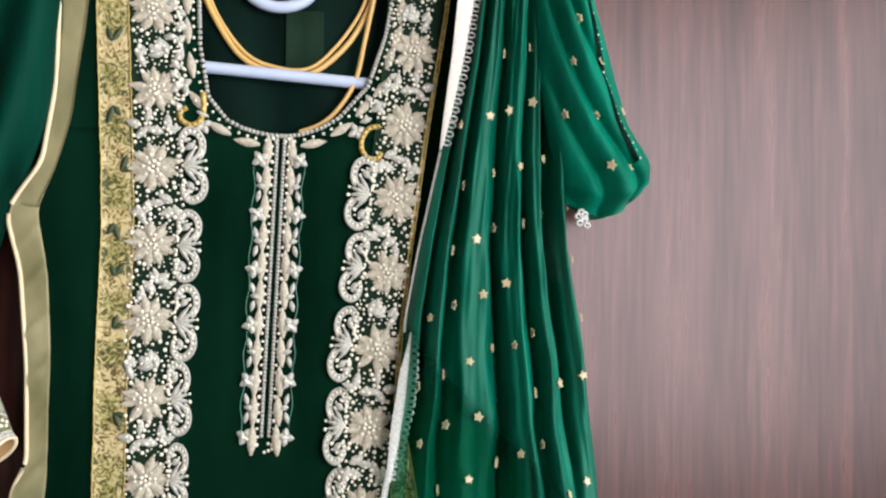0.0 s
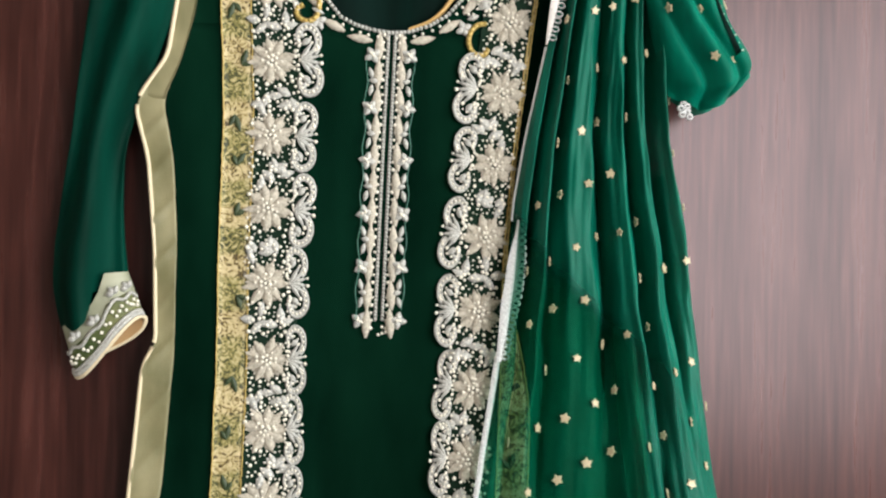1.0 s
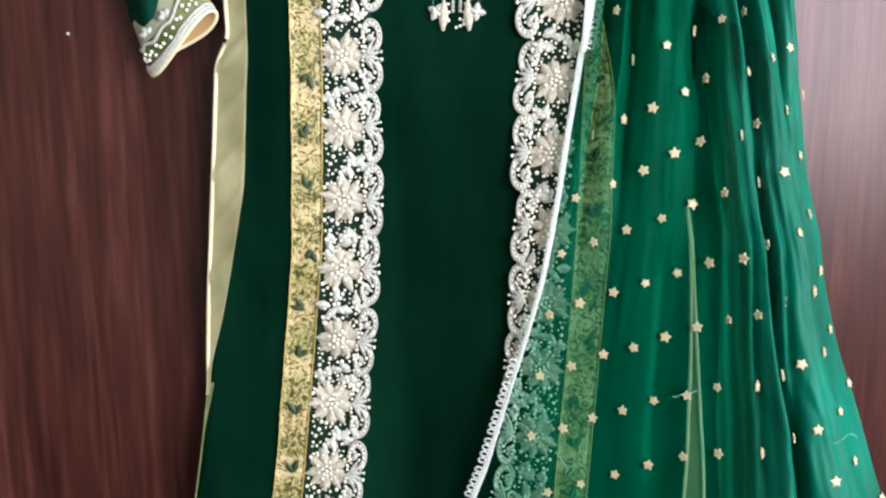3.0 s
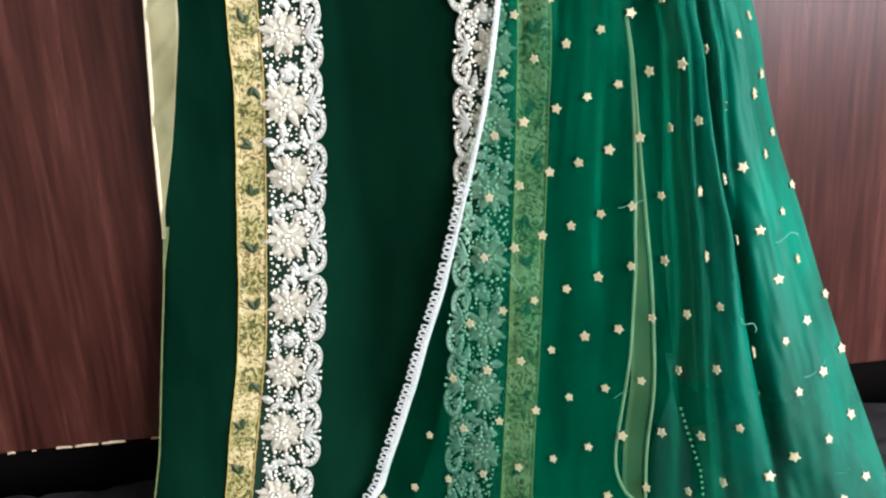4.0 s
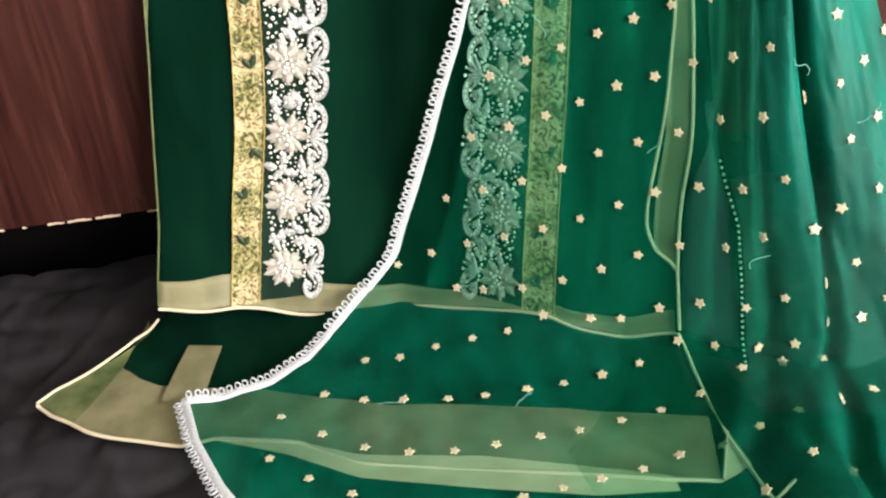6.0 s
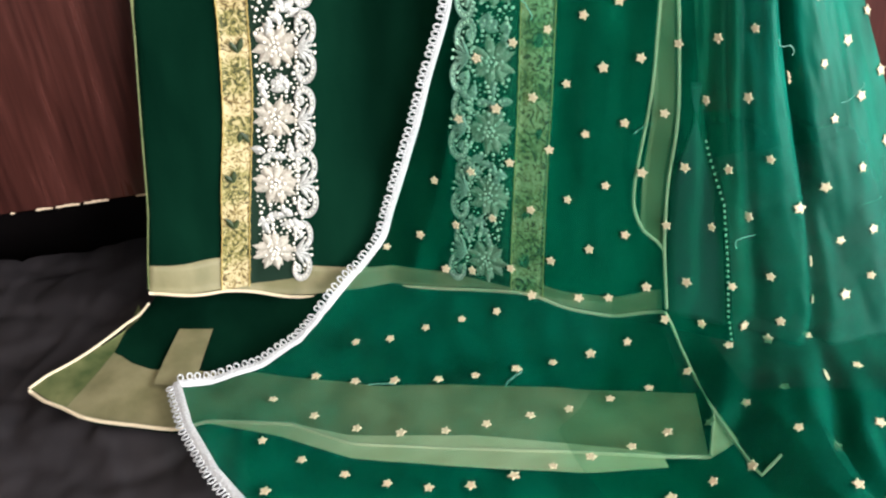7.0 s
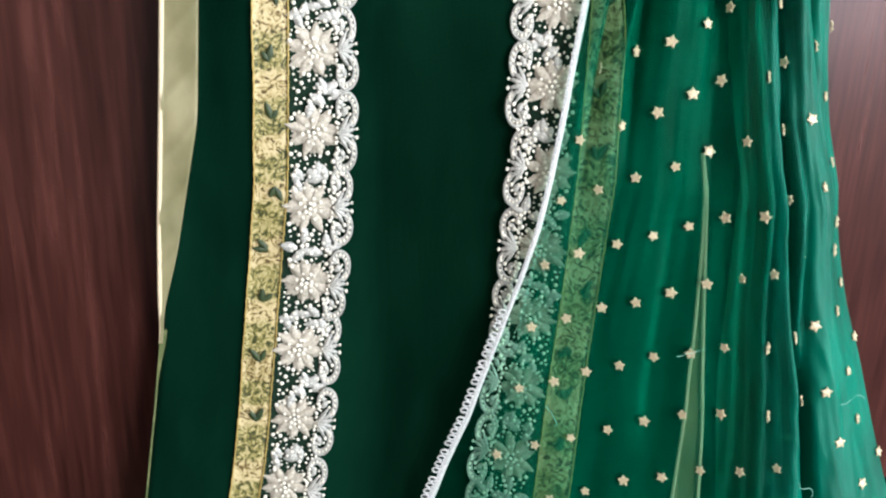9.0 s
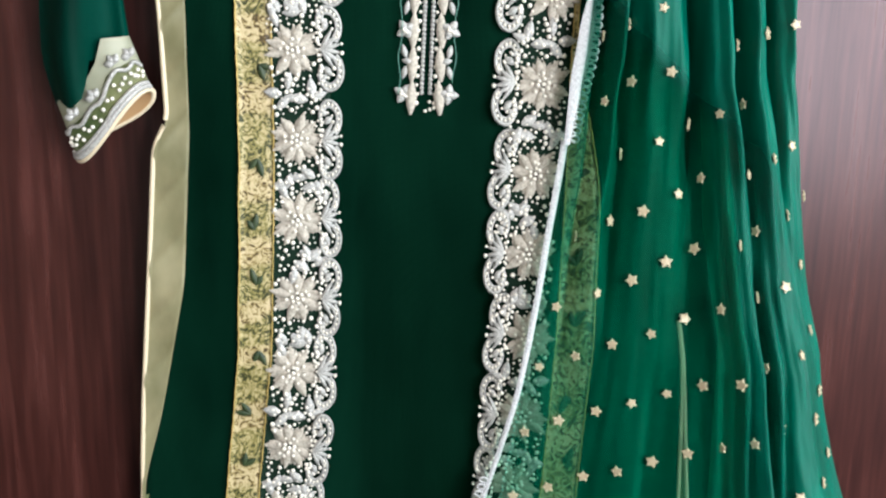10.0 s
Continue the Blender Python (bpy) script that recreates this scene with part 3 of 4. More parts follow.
# gold brocade strips with dark leaves
lay2 = lambda x, z: front_y(x, z) - 0.0022
strip_l = lambda z: gold_left(z) + 0.0275
for left, right, z0, z1 in ((lambda z: gold_left(z) + 0.001 + 0.0010 * noise.noise(Vector((z * 22, 0, 3))), lambda z: strip_l(z) + 0.0006 * noise.noise(Vector((z * 40, 0, 5))), 1.80, 0.690), (band_right, lambda z: band_right(z) + 0.003 + 0.023 * ease(1.40, 1.24, z), 1.80, 0.688)):
    bm = bmesh.new()
    sheet(bm, ribbon_fn(left, right, z0, z1, lay2), 5, 150, 0.0012)
    strip = part("brocade_strip", bm, BROCADE, dress, "gold brocade strip with brown and green figures")
    for f in (left, right):
        bm = bmesh.new()
        tube(bm, [(f(z) + 0.0003 * math.sin(900 * z), front_y(f(z), z) - 0.0033, z) for z in np.linspace(z0, z1, 260)], 0.0006, 5)
        part("gimp_cord", bm, GOLDBEAD, strip, "twisted gold cord")
    rng = random.Random(9)
    z = z0 - 0.01
    while z > z1 + 0.01:
        if right(z) - left(z) < 0.02:
            z -= 0.03
            continue
        bm = bmesh.new()
        xm = left(z) + rng.uniform(0.010, 0.018)
        a = rng.choice((1, -1)) * rng.uniform(0.9, 1.4) + rng.choice((0, math.pi))
        petal(bm, (xm, front_y(xm, z) - 0.0036, z), a, rng.uniform(0.012, 0.016), 0.0029, 0.0004)
        petal(bm, (xm, front_y(xm, z) - 0.0036, z), a + rng.choice((-1, 1)) * rng.uniform(0.75, 1.0), rng.uniform(0.009, 0.013), 0.0026, 0.0004)
        part("brocade_leaf", bm, BROCLEAF, strip, "dark green woven leaf")
        z -= rng.choice((0.045, 0.056, 0.072))

# embroidered bands
GROUND = ((strip_l, lambda z: flower_left(z) + 0.027), (lambda z: flower_right(z) - 0.027, band_right))
for left, right in GROUND:
    bm = bmesh.new()
    sheet(bm, ribbon_fn(left, right, 1.80, 0.692, lambda x, z: front_y(x, z) - 0.0023), 6, 120, 0.001)
    part("net_ground", bm, NET, dress, "blackish net under the embroidery")

TEMPLATES = []


def template(name, bm, mat, label, kind=""):
    ob = part(name, bm, mat, None)
    me = ob.data
    bpy.data.objects.remove(ob)
    return (name, me, label, kind)


SCX, SCZ, SRX, SRZ = 0.0302, 0.0166, 0.0118, 0.0146


def hook(flip):
    pts = []
    for i in range(24):
        t = i / 23
        a = -0.95 + t * 4.45
        r = 1.0 - 0.42 * max(0, t - 0.6) / 0.4
        pts.append((SCX + SRX * r * math.cos(a), -0.0012, flip * (SCZ + SRZ * r * math.sin(a))))
    return pts


def shrink(p, flip, k):
    return (SCX + (p[0] - SCX) * k, p[1], flip * SCZ + (p[2] - flip * SCZ) * k)


for variant in range(4):
    rng = random.Random(20 + variant)
    row = []
    bm = bmesh.new()
    for k in range(9):
        a = k * math.tau / 9 + rng.uniform(-0.10, 0.10)
        petal(bm, (0.002 * math.cos(a), -0.0004, 0.002 * math.sin(a)), a, rng.uniform(0.0185, 0.0212), rng.uniform(0.0034, 0.0042), rng.uniform(0.0004, 0.0010), 0.0005)
        for side in (-1, 1):
            if rng.random() < 0.85:
                petal(bm, (0.004 * math.cos(a), 0, 0.004 * math.sin(a)), a + side * rng.uniform(0.24, 0.34), rng.uniform(0.0125, 0.0150), 0.0031, 0.0005, 0.0003)
    row.append(template("flower", bm, PETAL, "raw silk flower with pointed petals"))
    bm = bmesh.new()
    bead(bm, (0, -0.0036, 0), 0.0018)
    for k in range(6):
        a = k * math.tau / 6 + rng.uniform(-0.25, 0.25)
        bead(bm, (0.0042 * math.cos(a), -0.0034, 0.0042 * math.sin(a)), rng.uniform(0.0013, 0.0019))
    for k in range(8):
        a = k * math.tau / 8 + rng.uniform(-0.25, 0.25)
        r = rng.uniform(0.0078, 0.0098)
        bead(bm, (r * math.cos(a), -0.0029, r * math.sin(a)), rng.uniform(0.0011, 0.0017))
    row.append(template("bead_centre", bm, PEARL, "pearl beads", "stuff"))
    bmp = bmesh.new()
    for flip in (1, -1):
        pts = hook(flip)
        bm = bmesh.new()
        tube(bm, pts, 0.0015, 5)
        inner = [shrink(p, flip, 0.68) for p in pts]
        strip = [(bm.verts.new(Vector(p) + Vector((0, 0.0004, 0))), bm.verts.new(Vector(q) + Vector((0, 0.0004, 0)))) for p, q in zip(pts, inner)]
        for (a1, a2), (b1, b2) in zip(strip[:20], strip[1:21]):
            bm.faces.new((a1, a2, b2, b1))
        tube(bm, inner[:20], 0.0011, 5)
        petal(bm, (SCX - 0.004, -0.001, flip * (SCZ - 0.003)), rng.uniform(0.5, 1.1) * flip, 0.0095, 0.0030, 0.0018)
        petal(bm, (SCX - 0.002, -0.001, flip * (SCZ + 0.003)), rng.uniform(2.2, 2.9) * flip, 0.0080, 0.0026, 0.0016)
        row.append(template("scroll", bm, SILVER, "silver thread scroll", "scallop"))
        for p in pts[1::2]:
            q = shrink(p, flip, 0.82)
            bead(bmp, (q[0], -0.0023, q[2]), rng.uniform(0.0012, 0.0017))
        for p in pts[2:20:6]:
            q = shrink(p, flip, 0.36)
            bead(bmp, (q[0], -0.0018, q[2]), rng.uniform(0.0010, 0.0014))
    bm = bmesh.new()
    for k in range(6):
        a = -0.95 + 0.38 * k
        petal(bm, (SCX - 0.006, -0.0020, 0), a, 0.0178, 0.0021, 0.0018)
        bead(bmp, (SCX - 0.006 + 0.0182 * math.cos(a), -0.0026, 0.0182 * math.sin(a)), 0.0014 if k % 2 else 0.0019)
    row.append(template("fan", bm, SILVER, "silver thread fan", "stuff scallop"))
    for k in range(9):
        bead(bmp, (SCX - 0.0075 + 0.0012 * math.sin(k * 1.9), -0.0022, -0.0165 + 0.0041 * k), 0.0016)
    row.append(template("bead_scroll", bmp, PEARL, "pearl beads", "stuff scallop"))
    for k in range(7):
        bm = bmesh.new()
        a = rng.uniform(0, math.tau)
        petal(bm, (rng.uniform(-0.014, 0.018), -0.0008, -0.0335 + rng.uniform(-0.006, 0.006)), a, rng.uniform(0.0115, 0.0160), rng.uniform(0.0030, 0.0044), 0.0012, 0.0006)
        row.append(template("leaf", bm, SILVER, "silver beaded leaf", "sprig"))
    bm = bmesh.new()
    placed = []
    for k in range(700):
        x, z = rng.uniform(-0.0170, 0.0225), rng.uniform(-0.050, 0.0165)
        if math.hypot(x, z) > 0.0185 and math.hypot(x, z + 0.0655) > 0.0185 and all(math.hypot(x - c, z - d) > 0.0036 for c, d in placed):
            placed.append((x, z))
            bead(bm, (x, -0.0016, z), rng.choice((0.0008, 0.0011, 0.0014, 0.0019)))
    row.append(template("bead_scatter", bm, PEARL, "pearl beads", "stuff sprig"))
    TEMPLATES.append(row)


def lay_on(x, z, off=0.0035, turn=0.0, size=1.0, mirror=1):
    """A pose on the dress's front."""
    e = 0.004
    n = Vector((front_y(x + e, z) - front_y(x - e, z), -2 * e, 0)).normalized()
    tilt = math.atan2(front_y(x, z + e) - front_y(x, z - e), 2 * e)
    yaw = math.atan2(front_y(x + e, z) - front_y(x - e, z), 2 * e)
    return Matrix.Translation((x, front_y(x, z) - off, z)) @ Matrix.Rotation(yaw, 4, "Z") @ Matrix.Rotation(-tilt, 4, "X") @ Matrix.Rotation(turn, 4, "Y") @ Matrix.Diagonal((size * mirror, size, size, 1))


def embroider(path, z0, z1, mirror, size, pitch, low_pitch):
    z, k = z0, 0
    reach = curve([(1.52, 1.0), (1.38, 0.90), (1.22, 0.77), (1.0, 0.78), (0.8, 0.86)])
    while z > z1:
        x = path(z)
        slope = math.atan2(path(z + 0.02) - path(z - 0.02), 0.04)
        jig = random.Random(k * 7 + mirror)
        m = lay_on(x + jig.uniform(-0.0012, 0.0012), z + jig.uniform(-0.0012, 0.0012), 0.0036, slope + jig.uniform(-0.06, 0.06), size * jig.uniform(0.96, 1.05), mirror)
        row = TEMPLATES[(k * 3 + (mirror > 0)) % 4]
        for name, me, label, kind in row:
            if "sprig" in kind and z - 0.0655 < z1 or "scallop" in kind and z > 1.60:
                continue
            ob = new(name, me)
            ob.parent = dress
            ob.matrix_basis = m @ (Matrix.Rotation(k * 1.3, 4, "Y") if name in ("flower", "bead_centre") else Matrix.Diagonal((reach(z), 1, 1, 1)) if "scallop" in kind else Matrix.Identity(4))
            ob["label"] = label
            if "stuff" in kind:
                ob["kind"] = "stuff"
        z -= pitch if z > 1.30 else low_pitch
        k += 1


embroider(flower_left, 1.7683, 0.70, 1, 1.0, 0.0673, 0.0638)
embroider(flower_right, 1.7430, 0.70, -1, 1.0, 0.0668, 0.0622)

for x, z, shape in ((-0.079, 1.617, ((0.011, 0.015), (0.012, 0.0), (0.009, -0.010), (0.001, -0.014), (-0.007, -0.010), (-0.008, -0.003), (-0.002, 0.001))), (0.081, 1.592, ((0.006, 0.016), (-0.003, 0.014), (-0.009, 0.006), (-0.010, -0.004), (-0.005, -0.012), (0.004, -0.013), (0.008, -0.007)))):
    pts = neck_line([(x + dx, front_y(x, z) - 0.004, z + dz) for dx, dz in shape])
    bm = bmesh.new()
    tube(bm, pts, 0.0024, 6, 0.6)
    for p in pts[1::3]:
        bead(bm, (p.x, p.y - 0.0020, p.z), 0.0018)
    part("gold_scroll", bm, GOLDBEAD, dress, "golden beaded scroll beside the neckline")
for s, f, path in ((-1, neck_l, flower_left), (1, neck_r, flower_right)):
    rng = random.Random(60 + s)
    for k in range(26):
        z = 1.615 + 0.0072 * k
        a, b = f(z) + s * 0.017, path(z) - s * 0.017
        if (b - a) * s < 0.002:
            continue
        x = a + (b - a) * rng.random()
        bm = bmesh.new()
        petal(bm, (x, front_y(x, z) - 0.0036, z), rng.uniform(0, math.tau), rng.uniform(0.008, 0.012), rng.uniform(0.0024, 0.0036), 0.0018)
        part("leaf", bm, SILVER, dress, "silver beaded leaf")
        bm = bmesh.new()
        for q in range(4):
            x2 = a + (b - a) * rng.random()
            bead(bm, (x2, front_y(x2, z) - 0.0045, z + rng.uniform(-0.004, 0.004)), rng.uniform(0.0011, 0.0017))
        tagged(part("bead_scatter", bm, PEARL, dress, "pearl beads"), kind="stuff")

# placket and neckline trim


def placket_x(z):
    return -0.010 * (1.598 - z) / 0.284


for s in (-1, 1):
    bm = bmesh.new()
    for i in range(78):
        z = 1.596 - 0.262 * i / 77
        x = placket_x(z) + s * 0.0032
        bead(bm, (x, front_y(x, z) - 0.002, z), 0.0019)
    tagged(part("bead_cord", bm, SILVER, dress, "beaded silver cord of the placket"), kind="stuff")
    bm = bmesh.new()
    for i in range(40):
        z = 1.594 - 0.268 * i / 39
        x = placket_x(z) + s * (0.0068 + 0.0005 * math.sin(i * 2.1))
        bead(bm, (x, front_y(x, z) - 0.002, z), 0.0014 if i % 3 else 0.0019)
    tagged(part("pearl_trim", bm, PEARL, dress, "row of pearl beads"), kind="stuff")
    for i in range(11):
        z = 1.570 - 0.0253 * i
        x = placket_x(z) + s * 0.0112
        bm = bmesh.new()
        petal(bm, (x, front_y(x, z) - 0.002, z), math.pi / 2 + 0.05 * s, 0.0275, 0.0042, 0.0008)
        part("placket_leaf", bm, PETAL, dress, "raw silk leaf")
    for i in range(6):
        z = 1.575 - 0.0484 * i
        x = placket_x(z) + s * 0.0172
        rng = random.Random(i * 2 + s)
        bm = bmesh.new()
        for k in range(4):
            petal(bm, (x, front_y(x, z) - 0.003, z), k * math.tau / 4 + 0.4 * i + s, 0.0082, 0.0031, 0.0010)
        fl = part("placket_flower", bm, SILVER, dress, "small silver beaded flower")
        bm = bmesh.new()
        for k in range(4):
            bead(bm, (x + rng.uniform(-0.0022, 0.0022), front_y(x, z) - 0.0056, z + rng.uniform(-0.0022, 0.0022)), 0.0014)
        part("bead_centre", bm, PEARL, fl)
        if i < 5:
            z -= 0.0242
            x = placket_x(z) + s * 0.0150
            bm = bmesh.new()
            petal(bm, (x - s * 0.004, front_y(x, z) - 0.002, z), math.pi / 2 - s * 1.4, 0.0085, 0.0026, 0.002)
            part("placket_bud", bm, SILVER, dress, "small silver bud")
            for up in (1, -1):
                bm = bmesh.new()
                petal(bm, (x + s * 0.001, front_y(x, z) - 0.002, z + up * 0.003), up * (math.pi / 2 - s * 0.25), 0.0105, 0.0024, 0.0014)
                part("placket_leaf", bm, SILVER, dress, "small silver leaf")
for s in (-1, 1):
    for i in range(5):
        bm = bmesh.new()
        tube(bm, [(placket_x(z) + s * (0.0212 + 0.0012 * math.sin(9 * q + i)), front_y(placket_x(z), z) - 0.003, z) for q, z in ((k / 8, 1.575 - 0.0484 * (i + k / 8)) for k in range(9))], 0.00028, 4)
        part("linking_thread", bm, THREAD, dress, "fine thread between the placket flowers")
bm = bmesh.new()
for k in range(9):
    x, z = placket_x(1.322) + 0.011 * math.sin(k * 2.2), 1.320 + 0.012 * ((k * 0.37) % 1)
    bead(bm, (x, front_y(x, z) - 0.002, z), 0.0015)
tagged(part("pearl_trim", bm, PEARL, dress, "pearl beads closing the placket"), kind="stuff")

for side, f in ((-1, neck_l), (1, neck_r)):
    pts = [Vector((f(z), 0, z)) for z in np.interp(np.linspace(0.0, 13.0, 160), range(14), NECK_Z)]
    walked, run = [pts[0]], 0.0
    for a, b in zip(pts, pts[1:]):
        run += (b - a).length
        if run >= 0.0034:
            walked.append(b)
            run = 0.0
    bm, bm2 = bmesh.new(), bmesh.new()
    for i, p in enumerate(walked):
        q = walked[min(i + 1, len(walked) - 1)] - walked[max(i - 1, 0)]
        out = Vector((q.z, 0, -q.x)).normalized() * side
        c = p + out * 0.0015
        bead(bm, (c.x, front_y(c.x, c.z) - 0.002, c.z), 0.0022)
        c = p + out * 0.0068
        if i % 2:
            bead(bm2, (c.x, front_y(c.x, c.z) - 0.002, c.z), 0.0015)
        if i % 6 == 4:
            c = p + out * (0.0125 if i % 2 else 0.0115)
            bm3 = bmesh.new()
            petal(bm3, (c.x, front_y(c.x, c.z) - 0.002, c.z), math.atan2(q.z, q.x), 0.0235, 0.0040, 0.0012)
            part("neck_leaf", bm3, PETAL, dress, "raw silk leaf")
        if i in (14, 21) or (i == 3 and side):
            c = p + out * 0.021
            if i > 10:
                bm3 = bmesh.new()
                for k in range(4):
                    petal(bm3, (c.x, front_y(c.x, c.z) - 0.003, c.z), k * math.tau / 4 + 0.5, 0.0082, 0.0031, 0.0010)
                part("neck_flower", bm3, SILVER, dress, "small silver beaded flower")
    tagged(part("neck_cord", bm, SILVER, dress, "beaded silver cord of the neckline"), kind="stuff")
    tagged(part("pearl_trim", bm2, PEARL, dress, "row of pearl beads"), kind="stuff")

# sleeve and cuff
cuff_x = curve([(0.0, -0.285), (0.5, -0.2525), (0.56, -0.2495), (1.0, -0.2300)])
cuff_z = curve([(0.0, 1.325), (0.47, 1.348), (0.56, 1.3725), (1.0, 1.3745)])
sl_out = soft_curve([(1.80, -0.255), (1.70, -0.262), (1.615, -0.268), (1.49, -0.281), (1.40, -0.294), (1.36, -0.2945), (1.335, -0.289), (1.318, -0.284)], 0.006)
sl_in = soft_curve([(1.80, -0.180), (1.70, -0.184), (1.60, -0.196), (1.526, -0.222), (1.486, -0.235), (1.42, -0.235), (1.38, -0.2315), (1.36, -0.229)])


def sleeve_pt(u, v):
    top_z = 1.80
    k = 0.5 - 0.5 * math.cos(u * math.tau)
    end_z = (cuff_z(k) if u < 0.5 else 1.325 + 0.049 * k) - 0.002 - 0.014 * ease(0.04, 0.3, k)
    z = top_z + (end_z - top_z) * v
    a, b = sl_out(z), sl_in(z)
    c, h = (a + b) / 2, (b - a) / 2
    ang = u * math.tau
    y = -0.002 - 0.016 * math.sin(ang) * (1 if math.sin(ang) > 0 else 0.4)
    y -= 0.003 * math.sin(14 * v + 5 * u) + 0.011 * math.sin(20 * u + 4 * v) * max(0, math.sin(ang))
    return (c - h * math.cos(ang), y, z)


bm = bmesh.new()
sheet(bm, sleeve_pt, 48, 60)
sleeve = part("sleeve", bm, SLEEVE, dress, "soft green hanging sleeve with a trimmed cuff")


def cuff_pt(u, v):
    ang = u * math.tau
    k = 0.5 - 0.5 * math.cos(ang)
    front = math.sin(ang) > 0
    a = Vector((cuff_x(k), 0, cuff_z(k) if front else 1.325 + 0.049 * k))
    b = Vector((-0.2725, 0, 1.2835)).lerp(Vector((-0.2150, 0, 1.3340)), k)
    p = a.lerp(b, v)
    p += (b - a).normalized() * (0.002 * max(0.0, -math.sin(ang)) * v + 0.005 * math.sin(2 * ang) * v)
    p.y = -0.006 - 0.015 * math.sin(ang) * (1 if math.sin(ang) > 0 else 0.5)
    return p


bm = bmesh.new()
sheet(bm, cuff_pt, 32, 8)
part("cuff", bm, CUFF, sleeve, "sheer olive cuff")
bm = bmesh.new()
sheet(bm, lambda u, v: cuff_pt(0.02 + 0.46 * u, 0.45 + 0.42 * v) + Vector((0, -0.0012, 0)), 24, 5, 0.0008)
part("cuff_ground", bm, SIDE, sleeve)
bm, bm2 = bmesh.new(), bmesh.new()
for v, r in ((0.5, 0.0016), (0.93, 0.0022), (0.86, 0.0016)):
    tube(bm, [cuff_pt(0.01 + 0.48 * i / 30, v + 0.04 * math.sin(i * 0.9) * (v < 0.8)) + Vector((0, -0.003, 0)) for i in range(31)], r, 6)
for i in range(26):
    bead(bm2, cuff_pt(0.03 + 0.44 * i / 25, 0.68 + 0.07 * math.sin(i * 2.4)) + Vector((0, -0.003, 0)), 0.0017)
for i in range(4):
    c = cuff_pt(0.13 + 0.095 * i, 0.36) + Vector((0, -0.003, 0))
    for k in range(3):
        petal(bm, c, math.pi * 0.72 + (k - 1) * 1.0, 0.0075, 0.0028, 0.002)
part("cuff_braid", bm, SILVER, sleeve, "silver braid and small flowers on the cuff")
tagged(part("cuff_bead_trim", bm2, PEARL, sleeve, "pearl beads"), kind="stuff")
bm = bmesh.new()
tube(bm, [cuff_pt(i / 40, 1.0) for i in range(40)], 0.0020, 6, closed=True)
part("cuff_piping", bm, PIPE, sleeve, "cream piping round the cuff opening")
bm = bmesh.new()
sheet(bm, lambda u, v: cuff_pt(0.5 + 0.5 * u, 0.985 - 0.3 * v) + Vector((0, -0.002, 0)), 16, 4)
part("cuff_lining", bm, TAN, sleeve, "tan lining in the cuff opening")

# ---- trousers lying on the bed ----
trousers = thing("sharara_trousers", "dark green wide trousers with olive borders spread on the bed", "trousers")


def poly(pts):
    """A point at 0..1 along a polyline."""
    pts = [Vector(p) for p in pts]
    run = [0.0]
    for a, b in zip(pts, pts[1:]):
        run.append(run[-1] + (b - a).length)

    def fn(t):
        return Vector([float(np.interp(t * run[-1], run, [p[i] for p in pts])) for i in range(len(pts[0]))])
    return fn


def wave(x, y, k=0.0):
    return 0.0018 * math.sin(30 * x + 22 * y + k) + 0.0022 * noise.noise(Vector((x * 18, y * 18, k)))


leg_back = poly([(-0.292, -0.012), (-0.12, -0.03), (0.0, -0.06), (0.178, -0.10)])
leg_front = poly([(-0.400, -0.121), (-0.386, -0.137), (-0.367, -0.151), (-0.348, -0.168), (-0.333, -0.176), (-0.298, -0.190), (-0.262, -0.206), (-0.235, -0.203), (-0.164, -0.223), (-0.118, -0.256), (-0.021, -0.283), (0.122, -0.327), (0.156, -0.334)])


def leg(u, v, up=0.0):
    a, b = leg_back(u), leg_front(u)
    bow = Vector((0.014, -0.006)) * math.sin(math.pi * min(1.0, v * 1.15)) * max(0.0, 1 - 3 * u)
    p = a.lerp(b, v) + bow
    return (p.x, p.y, BED + 0.006 + up + wave(p.x, p.y) + 0.012 * (1 - v) ** 2)


bm = bmesh.new()
sheet(bm, leg, 70, 30)
part("leg", bm, GREEN, trousers, "dark green wide leg")
bm = bmesh.new()
border_top = poly([(-0.345, -0.070), (-0.326, -0.086), (-0.309, -0.107), (-0.291, -0.120), (-0.268, -0.127), (-0.235, -0.135), (-0.19, -0.147), (-0.09, -0.186), (0.04, -0.222), (0.172, -0.260)])
sheet(bm, lambda u, v: (*(q := border_top(u).lerp(leg_front(u), v)), BED + 0.0085 + wave(q.x, q.y) + 0.0012 * noise.noise(Vector((q.x * 30, q.y * 12, 6)))), 90, 10, 0.0)
part("border", bm, OLIVE, trousers, "wide olive silk border")
bm = bmesh.new()
tube(bm, [Vector(leg(i / 80, 1.0, 0.0045)) for i in range(81)], 0.0018, 6)
part("border_piping", bm, PIPE, trousers, "cream piping")
bm = bmesh.new()
tube(bm, [Vector(leg(0.0, 0.12 + 0.88 * i / 30, 0.0035 + 0.004 * ease(0.1, 0.3, i / 30))) for i in range(31)], 0.0014, 6)
part("side_piping", bm, PIPE, trousers, "cream piping")
bm = bmesh.new()
side_in = poly([(-0.312, -0.014), (-0.317, -0.045), (-0.326, -0.086), (-0.345, -0.120), (-0.364, -0.154)])
sheet(bm, lambda u, v: (*(q := Vector(leg(0.0, 0.22 + 0.77 * v)[:2]).lerp(side_in(v), u)), BED + 0.0125 + wave(q.x, q.y) - 0.002 * u), 8, 24)
part("side_border", bm, SIDE, trousers, "folded olive border")
patch = poly([(-0.268, -0.068), (-0.286, -0.146)]), poly([(-0.236, -0.075), (-0.249, -0.158)])
bm = bmesh.new()
